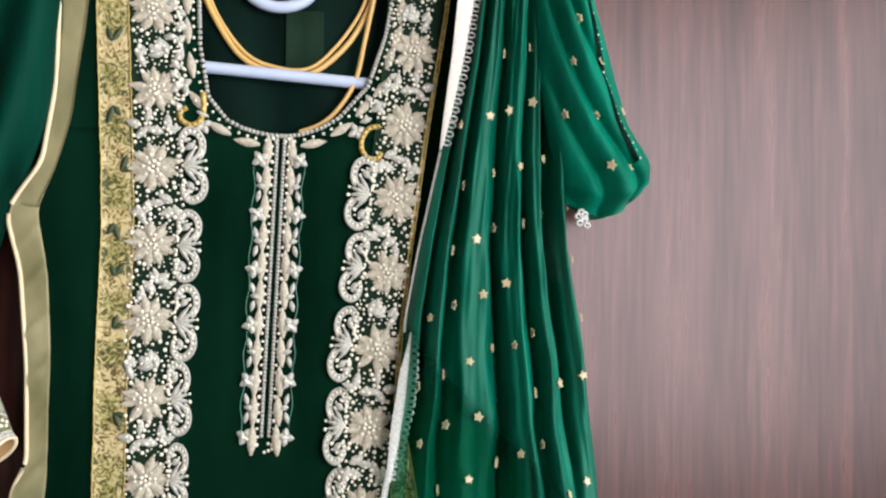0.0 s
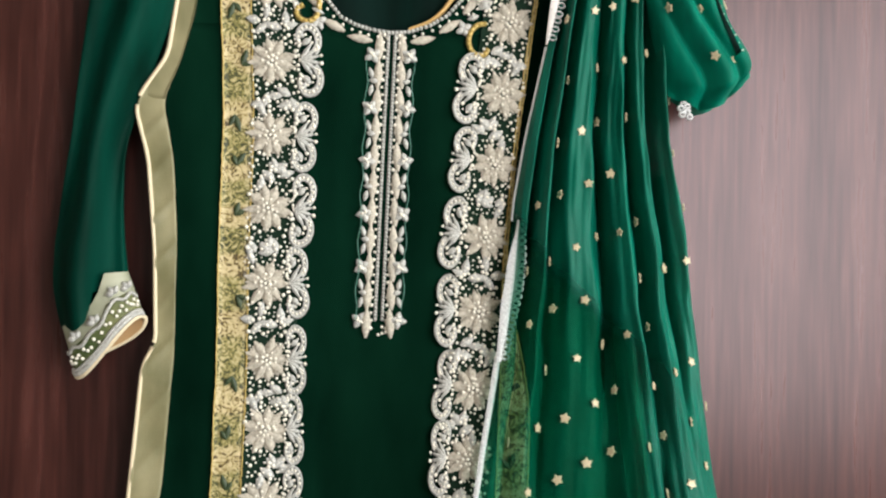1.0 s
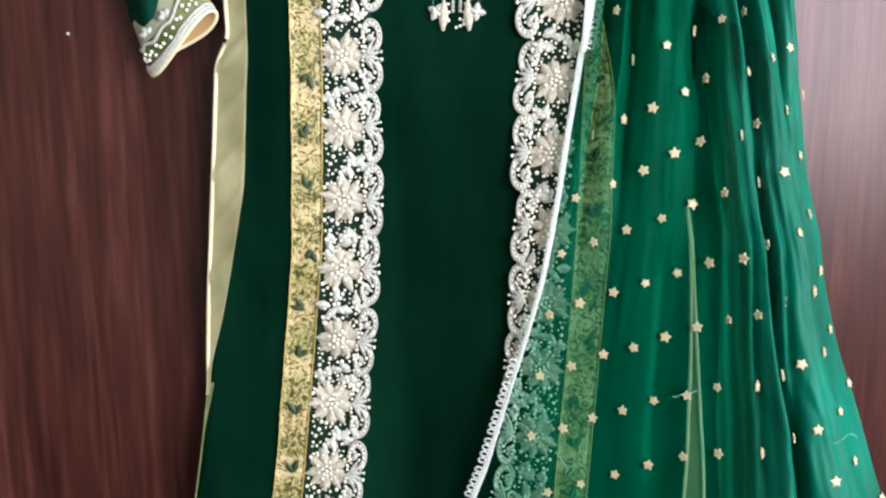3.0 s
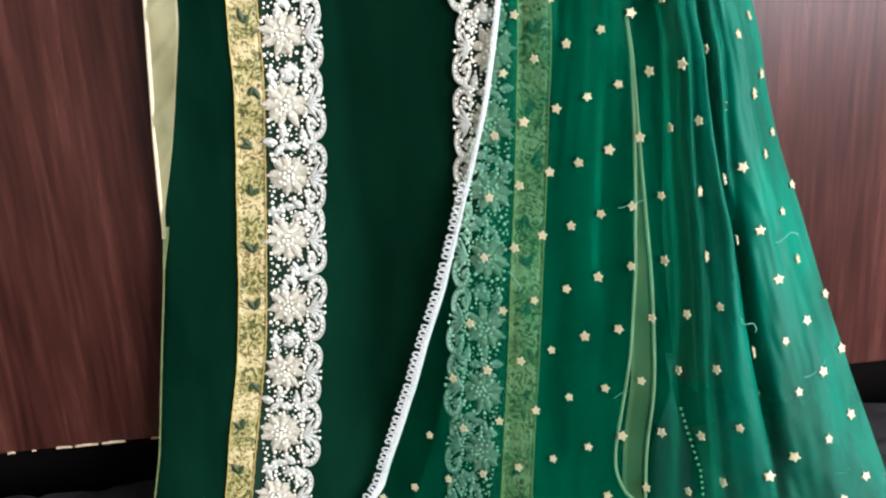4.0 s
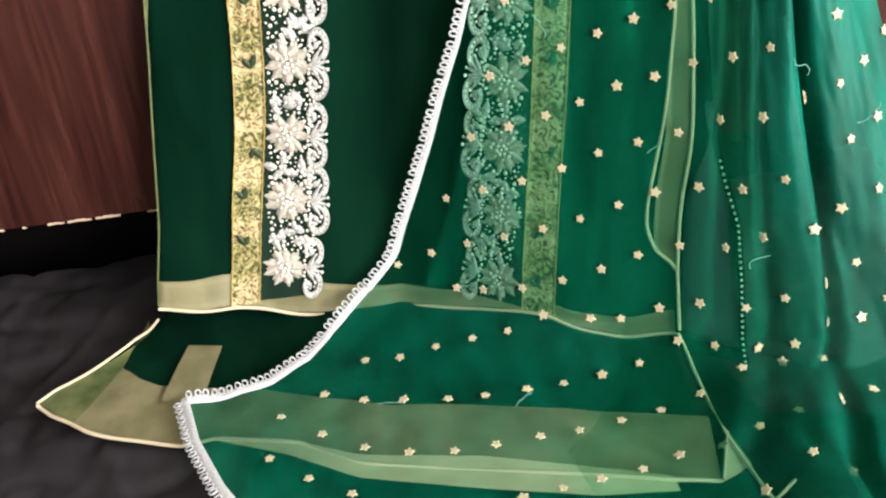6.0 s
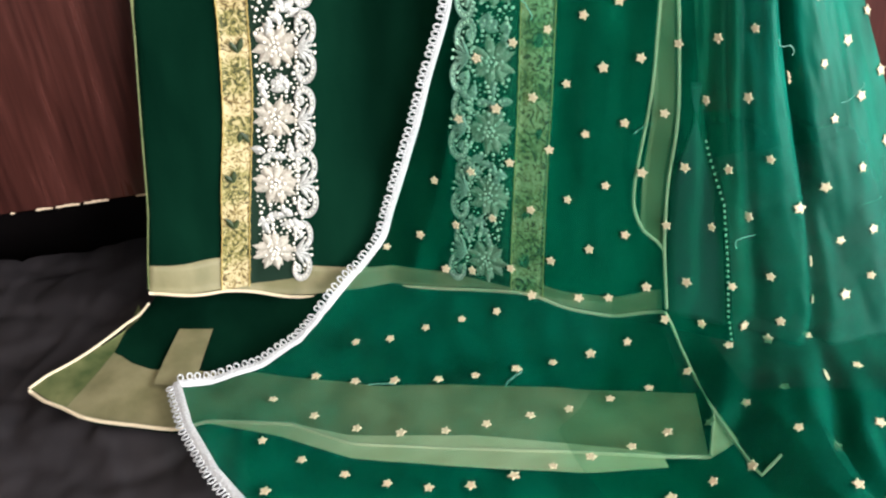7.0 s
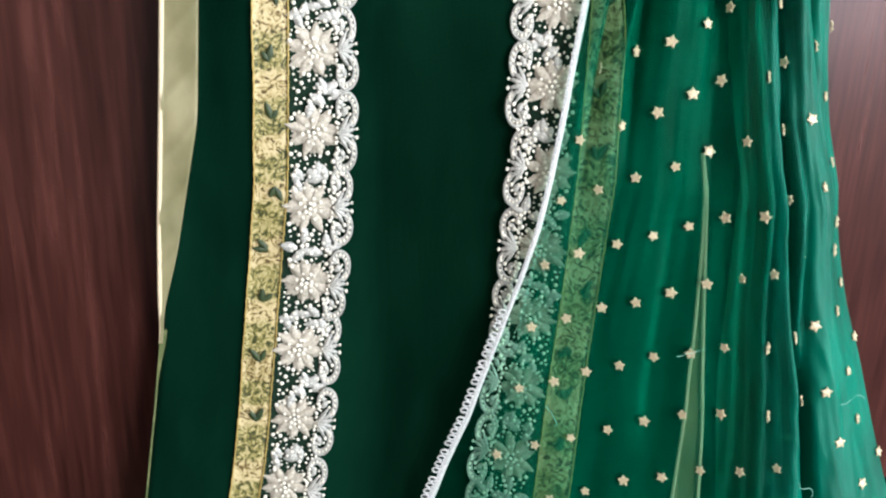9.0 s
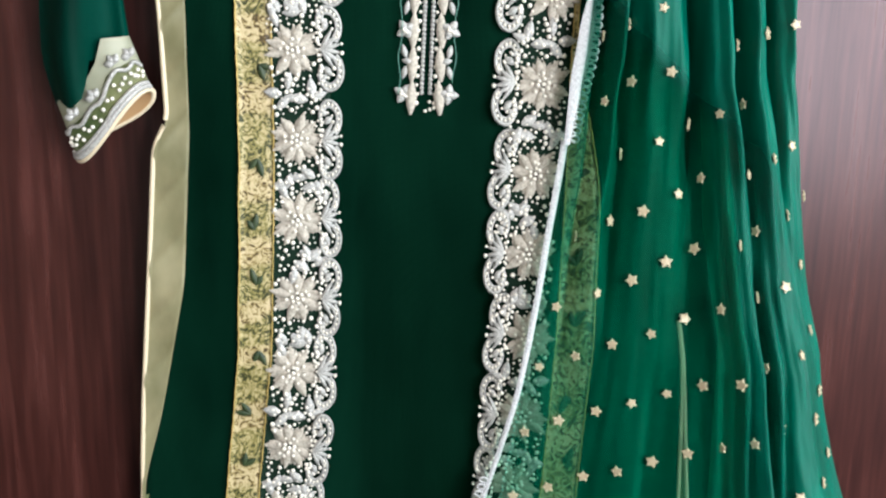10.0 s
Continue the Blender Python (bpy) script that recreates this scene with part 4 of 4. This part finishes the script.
sheet(bm, lambda u, v: (*(q := patch[0](v).lerp(patch[1](v), u)), BED + 0.0125 + wave(q.x, q.y)), 6, 8, 0.0)
part("border_patch", bm, OLIVE, trousers, "olive border showing through a fold")
fold_top = poly([(-0.235, -0.203), (-0.164, -0.221), (-0.118, -0.246), (-0.021, -0.268), (0.122, -0.322)])
fold_low = poly([(-0.233, -0.206), (-0.172, -0.236), (-0.12, -0.272), (-0.02, -0.304), (0.06, -0.330), (0.122, -0.338)])
bm = bmesh.new()
sheet(bm, lambda u, v: (*(q := fold_top(u).lerp(fold_low(u), v)), BED + 0.0105 + 0.5 * wave(q.x, q.y)), 40, 4)
part("border_fold", bm, PALE, trousers, "pale turned-up edge of the border")
bm = bmesh.new()
sheet(bm, lambda u, v: (-0.215 + 0.60 * u + 0.05 * v, -0.16 - 0.14 * u - 0.40 * v, BED + 0.002 + wave(u, v, 3)), 40, 30)
part("leg", bm, GREEN, trousers, "dark green wide leg")

bm = bmesh.new()
end_a, end_b = poly([(0.178, -0.286), (0.167, -0.311), (0.156, -0.336)]), poly([(0.179, -0.286), (0.188, -0.320), (0.170, -0.330)])
sheet(bm, lambda u, v: (*(q := end_a(v).lerp(end_b(v), u)), BED + 0.0112 + 0.3 * wave(q.x, q.y)), 4, 8)
part("border_end", bm, PALE, trousers, "pale corner of the border's reverse")
bm = bmesh.new()
tube(bm, [Vector((*end_a(i / 8), BED + 0.0125)) for i in range(9)], 0.0013, 6)
part("border_piping", bm, PIPE, trousers, "cream piping at the border's end")

# ---- veil ----
veil = thing("dupatta", "sheer emerald dupatta with sequin stars and white lace over the dress", "scarf")


def pleats(u, z):
    """Depth of the folds towards the room."""
    up = ease(1.10, 1.40, z)
    a = 0.0305 * up * (0.75 + 0.6 * noise.noise(Vector((u * 4, z * 2.5, 9)))) * (0.45 + 0.55 * ease(1.8, 1.5, z))
    ph = math.pi * (5.9 * u + 0.2 + 0.20 * math.sin(4 * z) + 0.30 * math.sin(5 * u) + 0.55 * noise.noise(Vector((u * 2.6, z * 2.2, 5))) + 0.10 * noise.noise(Vector((u * 9, z * 16, 8))))
    f = a * (1.8 * abs(math.sin(ph)) ** 0.7 - 0.9) + 0.10 * a * math.sin(5 * ph + 6 * z)
    lo = (1 - up) * ease(0.50, 0.72, u)
    ph2 = math.pi * (8.0 * u + 0.9 * noise.noise(Vector((u * 4, z * 2.5, 2))) - 0.5 * z + 0.3 * math.sin(5 * z) + 0.5 * math.sin(11 * u))
    ph2 -= 0.5 * math.sin(ph2) ** 2
    f += 0.0190 * lo * (0.8 + 0.7 * noise.noise(Vector((u * 6, z * 2, 1)))) * (1.6 * abs(math.sin(ph2)) ** 0.8 - 0.8) * (0.6 + 0.4 * ease(0.70, 0.9, z))
    f -= 0.020 * (1 - up) * math.exp(-((u - 0.745 - 0.02 * math.sin(9 * z)) / 0.013) ** 2)
    f += 0.0030 * (1 - up) * math.sin(math.tau * 3.1 * u + 2 * z) * ease(0.15, 0.5, u)
    f += 0.003 * noise.noise(Vector((u * 9, z * 5, 0))) + (0.0016 + 0.0016 * ease(0.45, 0.65, u)) * noise.noise(Vector((u * 34, z * 11, 3))) + 0.0018 * ease(0.4, 0.6, u) * noise.noise(Vector((u * 60 + z * 20, z * 45, 6)))
    return f * (1 - 0.8 * ease(0.86, 1.0, u) * (1 - up))


FL = poly([(-0.110, -0.066), (-0.130, -0.084), (-0.158, -0.122), (-0.192, -0.143), (-0.228, -0.152), (-0.266, -0.158), (-0.253, -0.212), (-0.229, -0.270), (-0.150, -0.40)])
FR = poly([(0.414, -0.31), (0.43, -0.43), (0.44, -0.62)])
fall_z = 0.700


def veil_pt(u, s, off=0.0):
    """u across from the lace edge, s down: 0..1 hanging, 1..2 on the bed."""
    if s <= 1:
        z = 1.80 + (fall_z - 1.80) * s
        a, b = veil_left(z), veil_right(z)
        x = a + (b - a) * u
        y = front_y(x, z) - 0.013 - 0.012 * ease(1.45, 1.75, z) - pleats(u, z) * ease(-0.05, 0.12, u) - off
        y += 0.085 * ease(0.76, 1.06, u) * ease(1.45, 1.1, z)
        return Vector((x, y, z))
    t = s - 1
    top = veil_pt(u, 1.0, off)
    a, b = FL(t), FR(t)
    p = a.lerp(b, u)
    k = ease(0.0, 0.10 + 0.12 * ease(0.0, 0.3, u) + 0.30 * ease(0.5, 0.8, u), t)
    go = min(1, t * (3.2 + 9.0 * (1 - ease(0.0, 0.3, u))))
    flo = Vector((p.x, p.y, BED + 0.0165 + wave(p.x, p.y, 1.5) + 0.0030 * noise.noise(Vector((p.x * 34 + p.y * 16, p.y * 7 - p.x * 4, 8))) + 0.010 * ease(0.6, 0.9, u) * math.sin(40 * u) * 0.5 + off * 0.5 + 0.012 * ease(0.55, 0.85, u) + 1.7 * max(0.0, pleats(u, 0.72 - 0.25 * t) + 0.012) * ease(0.5, 0.7, u)))
    q = top.lerp(flo, k)
    q.x, q.y = top.x + (p.x - top.x) * go, top.y + (p.y - top.y) * go
    return q




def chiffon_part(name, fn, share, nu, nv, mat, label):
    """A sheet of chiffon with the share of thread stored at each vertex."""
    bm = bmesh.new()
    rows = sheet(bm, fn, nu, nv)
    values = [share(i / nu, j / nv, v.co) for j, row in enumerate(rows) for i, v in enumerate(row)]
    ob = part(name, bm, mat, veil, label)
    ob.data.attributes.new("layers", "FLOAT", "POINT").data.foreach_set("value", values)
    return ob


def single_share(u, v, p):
    # doubled fold that catches light: its pale streak is put in as denser thread
    lit_tuck = 0.30 * math.exp(-((p.x - 0.139 - 0.06 * (p.z - 0.95)) / 0.0035) ** 2) * ease(0.92, 0.97, p.z) * ease(1.24, 1.1, p.z)
    low_shade = 1 - 0.45 * ease(0.72, 0.80, u) * ease(0.92, 0.78, p.z)
    return 0.11 + (0.29 + 0.07 * ease(0.98, 1.14, p.z)) * ease(-0.003, 0.004, p.x - second_layer(p.z)) * low_shade + lit_tuck


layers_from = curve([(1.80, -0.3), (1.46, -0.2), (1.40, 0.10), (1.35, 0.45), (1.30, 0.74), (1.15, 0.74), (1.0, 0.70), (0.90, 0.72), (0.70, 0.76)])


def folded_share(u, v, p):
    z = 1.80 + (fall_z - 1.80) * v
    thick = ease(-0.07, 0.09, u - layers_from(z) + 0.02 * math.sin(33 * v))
    # thinner thread near the bed stands in for the shade on the lower folds
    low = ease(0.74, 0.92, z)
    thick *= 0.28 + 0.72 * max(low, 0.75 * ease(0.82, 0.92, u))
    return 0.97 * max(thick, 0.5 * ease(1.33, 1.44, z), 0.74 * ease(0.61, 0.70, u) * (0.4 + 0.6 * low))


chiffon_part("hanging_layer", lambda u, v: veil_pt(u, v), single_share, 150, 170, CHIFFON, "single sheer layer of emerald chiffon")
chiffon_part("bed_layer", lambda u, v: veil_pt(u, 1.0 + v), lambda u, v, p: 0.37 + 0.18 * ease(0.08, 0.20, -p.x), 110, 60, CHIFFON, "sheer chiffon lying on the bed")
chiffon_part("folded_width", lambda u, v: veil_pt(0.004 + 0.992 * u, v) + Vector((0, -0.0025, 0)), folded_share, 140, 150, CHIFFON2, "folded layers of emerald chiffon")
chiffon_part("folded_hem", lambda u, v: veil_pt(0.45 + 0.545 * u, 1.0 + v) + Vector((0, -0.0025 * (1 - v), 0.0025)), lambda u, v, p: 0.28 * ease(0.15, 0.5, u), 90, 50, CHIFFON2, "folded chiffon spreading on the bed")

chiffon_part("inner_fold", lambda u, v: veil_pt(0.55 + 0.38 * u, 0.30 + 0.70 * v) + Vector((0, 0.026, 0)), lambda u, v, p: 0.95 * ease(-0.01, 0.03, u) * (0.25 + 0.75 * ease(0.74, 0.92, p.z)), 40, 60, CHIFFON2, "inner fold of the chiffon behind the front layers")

# swag hanging over the shoulder
sw_l = soft_curve([(1.80, 0.218), (1.65, 0.226), (1.59, 0.236), (1.56, 0.246), (1.53, 0.256)])
sw_r = soft_curve([(1.80, 0.264), (1.725, 0.276), (1.614, 0.308), (1.585, 0.328), (1.562, 0.344), (1.53, 0.342)], 0.006)


def swag(u, v):
    low_z = 1.541 - 0.013 * math.sin(math.pi * min(1, u * 1.1)) + 0.022 * u ** 3
    z = 1.80 + (low_z - 1.80) * v
    a, b = sw_l(z), sw_r(z) - 0.011 * ease(0.86, 1.0, v) ** 2
    x = a + (b - a) * u
    belly = 0.030 * math.sin(math.pi * u) ** 0.7 * (0.4 + 0.6 * ease(1.78, 1.58, z)) * (1 - 0.85 * ease(0.93, 1.0, v))
    d = 0.011 * (1.6 * abs(math.sin(math.pi * (2.7 * u - 1.9 * v + 0.15 * math.sin(6 * v)))) ** 0.8 - 0.8) * math.sin(math.pi * u)
    return Vector((x, -0.036 - belly - d - 0.002 * noise.noise(Vector((u * 8, v * 6, 4))), z))


bm = bmesh.new()
sheet(bm, swag, 50, 70)
part("swag", bm, CHIFFON3, veil, "rounded swag of folded emerald chiffon")
bm = bmesh.new()
sheet(bm, lambda u, v: swag(u, v) + Vector((0.001, 0.03 * math.sin(math.pi * u) + 0.004, -0.001)), 30, 40)
part("swag_back", bm, CHIFFON3, veil)

bm = bmesh.new()
sheet(bm, lambda u, v: swag(0.80 - 0.10 * v + (0.075 - 0.02 * v) * u, 0.02 + 0.84 * v) + Vector((0, -0.0016, 0)), 6, 50, 0.0008)
band = part("swag_selvedge", bm, LINING, veil, "dark beaded selvedge along the swag")
bm = bmesh.new()
rng = random.Random(31)
for k in range(34):
    v = 0.04 + 0.82 * k / 33
    p = swag(0.825 - 0.10 * v + rng.uniform(0.0, 0.03), v)
    bead(bm, p + Vector((0, -0.003, 0)), rng.choice((0.0004, 0.0006, 0.0010)))
tagged(part("selvedge_bead_trim", bm, PEARL, band, "tiny pale beads"), kind="stuff")

# lace border with picot loops


def lace_run(name, centre, half, n, loops, side, pitch=0.0072, mat=LACE):
    """A lace ribbon: centre(t) and its width half(t), loops on one side."""
    bm = bmesh.new()
    rows = []
    pts = [centre(i / n) for i in range(n + 1)]
    for i, p in enumerate(pts):
        d = (pts[min(i + 1, n)] - pts[max(i - 1, 0)]).normalized()
        up = Vector((0, -0.25, 1)).lerp(Vector((0, -1, 0)), ease(0.1, 0.75, abs(d.z))).normalized()
        out = d.cross(up).normalized()
        h = half(i / n)
        rows.append([p + out * h, p + out * h * 0.35 + up * 0.0012, p - out * h * 0.35 + up * 0.0012, p - out * h])
    v = [[bm.verts.new(q) for q in r] for r in rows]
    for a, b in zip(v, v[1:]):
        for k in range(3):
            bm.faces.new((a[k], a[k + 1], b[k + 1], b[k]))
    ob = part(name, bm, mat, veil, "white lace ribbon with looped edge")
    if loops:
        bm = bmesh.new()
        run = 0.0
        for i in range(n):
            run += (pts[i + 1] - pts[i]).length
            if run >= pitch:
                run -= pitch
                base = rows[i][0] if side > 0 else rows[i][3]
                out = (base - pts[i]).normalized()
                d = (pts[i + 1] - pts[i]).normalized()
                c = base + out * 0.0026
                tube(bm, [c + out * 0.0034 * math.cos(a) + d * 0.0024 * math.sin(a) for a in [k * math.tau / 8 for k in range(8)]], 0.00095, 4, closed=True)
        tagged(part("picot_edge", bm, LACE, ob, "white thread loops"), kind="stuff")
    return ob


def edge_at(z, dy):
    p = veil_pt(0.0, (1.80 - z) / (1.80 - fall_z))
    return Vector((p.x, p.y - dy, z))


lace_run("lace_border", lambda t: edge_at(1.80 - 0.215 * t, 0.009) + Vector((-0.006 + 0.004 * t, 0, 0)), lambda t: 0.0004 + 0.0093 * (1 - t) ** 0.6, 110, True, 1 if Vector((0, 0, -1)).cross(Vector((0, -1, 0))).x > 0 else -1, 0.0075, LACE2)
lace_run("lace_edge", lambda t: edge_at(1.585 - 0.160 * t, 0.001) + Vector((-0.0005, 0, 0)), lambda t: 0.0012, 60, False, 1)
left_side = -1 if Vector((0, 0, -1)).cross(Vector((0, -1, 0))).x > 0 else 1
lace_run("lace_border", lambda t: edge_at(1.425 - 0.125 * t, 0.010) + Vector((0.004 * (1 - t), 0, 0)), lambda t: 0.0010 + 0.0046 * ease(0.0, 0.35, t) * (1 - 0.65 * ease(0.5, 1.0, t)), 100, True, -left_side, 0.0062)
lace_run("lace_border", lambda t: edge_at(1.302 - 0.262 * t, 0.003), lambda t: 0.0028 - 0.0006 * t, 100, False, left_side)
# fine picots along the start of the second layer
bm = bmesh.new()
for k in range(60):
    z = 1.235 - 0.0037 * k
    x = second_layer(z) + 0.0006 * math.sin(k * 2.7)
    p = veil_pt((x - veil_left(z)) / (veil_right(z) - veil_left(z)), (1.80 - z) / (1.80 - fall_z))
    bead(bm, (p.x, p.y - 0.0015, p.z), 0.0006 + 0.0004 * abs(math.sin(k * 1.7)))
tagged(part("selvedge_trim", bm, THREAD, veil, "tiny picots on the veil's inner selvedge"), kind="stuff")


def lace_low(t):
    """From the dress's skirt down and over the bed in one run."""
    s0 = (1.80 - 1.04) / (1.80 - fall_z)
    q = s0 + (1.86 - s0) * t
    k = ease(0.95, 1.12, q)
    return veil_pt(0.0, q) + Vector((0.003 * k, -0.003 + 0.002 * k, 0.002 * k))


lace_run("lace_border", lace_low, lambda t: 0.0020 + 0.0014 * ease(0.0, 0.2, t) + 0.0005 * ease(0.3, 0.5, t), 420, True, left_side)
bm = bmesh.new()
for k in range(7):
    c = Vector((0.263 + 0.0035 * math.sin(k * 2.3), -0.045 - 0.001 * k, 1.5330 - 0.0020 * k))
    tube(bm, [c + Vector((0.0026 * math.cos(a), 0, 0.0022 * math.sin(a))) for a in [q * math.tau / 8 for q in range(8)]], 0.0013, 4, closed=True)
part("lace_end", bm, LACE, veil, "white lace end peeping out under the swag")
bm = bmesh.new()
for k in range(9):
    a = 2.4 - 0.33 * k
    c = Vector((0.470 + 0.024 * math.cos(a), -0.085 + 0.026 * math.sin(a) * 0.6, BED + 0.022 + 0.012 * math.sin(a)))
    tube(bm, [c + Vector((0.004 * math.cos(q * math.tau / 8), 0.002, 0.006 * math.sin(q * math.tau / 8))) for q in range(8)], 0.0016, 4, closed=True)
part("lace_end", bm, LACE, veil, "curled white lace end on the bed")

# sequin stars
bm = bmesh.new()
c0 = bm.verts.new((0, -0.0009, 0))
rim = []
for k in range(10):
    r = 0.0049 if k % 2 == 0 else 0.0028
    a = k * math.tau / 10 + math.pi / 2
    rim.append((bm.verts.new((r * math.cos(a), -0.0005, r * math.sin(a))), bm.verts.new((r * math.cos(a), 0.0003, r * math.sin(a)))))
for k in range(10):
    (a, a2), (b, b2) = rim[k], rim[(k + 1) % 10]
    bm.faces.new((c0, a, b))
    bm.faces.new((a, a2, b2, b))
for k in range(5):
    a = k * math.tau / 5 + math.pi / 2
    bead(bm, (0.0029 * math.cos(a), -0.0008, 0.0029 * math.sin(a)), 0.0009)
star_ob = part("sequin_star", bm, SEQUIN, None, smooth=False)
STAR = star_ob.data
bpy.data.objects.remove(star_ob)
rng = random.Random(3)


def put_star(fn, u, s):
    e = 0.006
    p = fn(u, s)
    du, ds = fn(min(1, u + e), s) - fn(max(0, u - e), s), fn(u, s + e) - fn(u, s - e)
    n = du.cross(ds)
    if n.length < 1e-9:
        return
    n = n.normalized()
    if n.y > 0.15 or (abs(n.y) <= 0.15 and n.z < 0):
        n = -n
    q = n.to_track_quat("-Y", "Z").to_matrix().to_4x4()
    ob = new("sequin_star", STAR)
    ob.parent = veil
    ob.matrix_basis = Matrix.Translation(p + n * 0.0031) @ q @ Matrix.Rotation(rng.uniform(-0.5, 0.5), 4, "Y") @ Matrix.Scale(rng.uniform(0.86, 1.1), 4)


# rows of stars on the hanging cloth: height at x = 0.11, a star's x on the row, spacing
STAR_ROWS = [(1.327, 0.121, 0.0255), (1.282, 0.108, 0.026), (1.238, 0.123, 0.025), (1.192, 0.112, 0.0255), (1.149, 0.125, 0.0255), (1.101, 0.114, 0.0245), (1.050, 0.107, 0.0245), (0.997, 0.1005, 0.0243), (0.944, 0.117, 0.0265), (0.896, 0.102, 0.0275), (0.8475, 0.114, 0.0295), (0.799, 0.0965, 0.0300), (0.750, 0.110, 0.0310), (0.699, 0.124, 0.0305), (0.660, 0.110, 0.0290)]
STAR_ROWS += [(1.375 + 0.052 * k, 0.118 + 0.010 * (k % 2) + 0.004 * k, 0.0235) for k in range(8)]
for z0, x0, gap in STAR_ROWS:
    for i in range(-6, 14):
        x = x0 + gap * i - (0.0004 * i * i if i > 0 else 0.0003 * i * i) + rng.uniform(-0.001, 0.001)
        z = z0 + (0.47 if x < 0.2 else 0.43) * (x - 0.11) + rng.uniform(-0.0015, 0.0015)
        if not 0.70 < z < 1.78 and not (0.682 < z <= 0.70 and x < 0.1):
            continue
        a, b = veil_left(z), veil_right(z)
        if a + 0.010 < x < b - 0.003:
            put_star(veil_pt, (x - a) / (b - a), (1.80 - max(z, 0.703)) / (1.80 - fall_z))

# stars on the bed: rows bend at a fold near the lace
GRID = [(u / 60, 1.0 + t / 50, veil_pt(u / 60, 1.0 + t / 50)) for t in range(1, 50) for u in range(61)]
for y0, x0, gap, low, high in ((-0.137, 0.060, 0.0325, -0.11, 0.07), (-0.201, 0.165, 0.0340, -0.15, 0.21), (-0.258, 0.202, 0.0347, -0.20, 0.40), (-0.315, 0.225, 0.0318, -0.21, 0.42), (-0.372, 0.210, 0.033, -0.2, 0.42), (-0.430, 0.225, 0.033, -0.2, 0.42)):
    for i in range(-7, 15):
        x = x0 - gap * i + rng.uniform(-0.001, 0.001)
        y = y0 - 0.003 + (0.0 if y0 > -0.15 else 0.06 if y0 > -0.21 else 0.10) * (x - 0.1) + (0.0 if y0 > -0.15 else 2.2 if y0 > -0.21 else 2.9) * min(x, 0.0) ** 2 + rng.uniform(-0.001, 0.001)
        if not low < x < high:
            continue
        u, sv, p = min(GRID, key=lambda g: (g[2].x - x) ** 2 + (g[2].y - y) ** 2)
        if (p.x - x) ** 2 + (p.y - y) ** 2 > 0.0004 or not 0.03 < u < 0.98:
            continue
        du, dv = (veil_pt(u + 0.01, sv) - p) / 0.01, (veil_pt(u, sv + 0.01) - p) / 0.01
        det = du.x * dv.y - du.y * dv.x
        if abs(det) > 1e-6:
            u += max(-0.02, min(0.02, ((x - p.x) * dv.y - (y - p.y) * dv.x) / det))
            sv += max(-0.02, min(0.02, (du.x * (y - p.y) - du.y * (x - p.x)) / det))
        put_star(veil_pt, min(0.985, u), sv)
for u, v in ((0.35, 0.2), (0.62, 0.36), (0.4, 0.5), (0.72, 0.52), (0.55, 0.68), (0.85, 0.72), (0.42, 0.84), (0.9, 0.3), (0.2, 0.68), (0.66, 0.86)):
    put_star(swag, u, v)

# loose threads
rng = random.Random(11)
for u, sv in ((0.52, 0.70), (0.72, 0.78), (0.86, 0.83), (0.91, 0.90), (0.78, 0.66), (0.45, 0.86), (0.2, 0.78), (0.62, 0.93), (0.35, 1.25), (0.22, 1.3), (0.85, 0.73)):
    bm = bmesh.new()
    pts, a = [], rng.uniform(0, math.tau)
    p = veil_pt(u, sv)
    for k in range(12):
        pts.append(Vector((p.x, veil_pt(u, sv).y - 0.003, p.z)) if sv < 1 else Vector((p.x, p.y, p.z + 0.003)))
        a += rng.uniform(-0.7, 0.7)
        p = p + (Vector((math.cos(a), 0, math.sin(a))) if sv < 1 else Vector((math.cos(a), math.sin(a), 0))) * 0.0022
    tube(bm, pts, 0.00035, 4)
    part("loose_thread", bm, THREAD, veil, "fine loose thread")
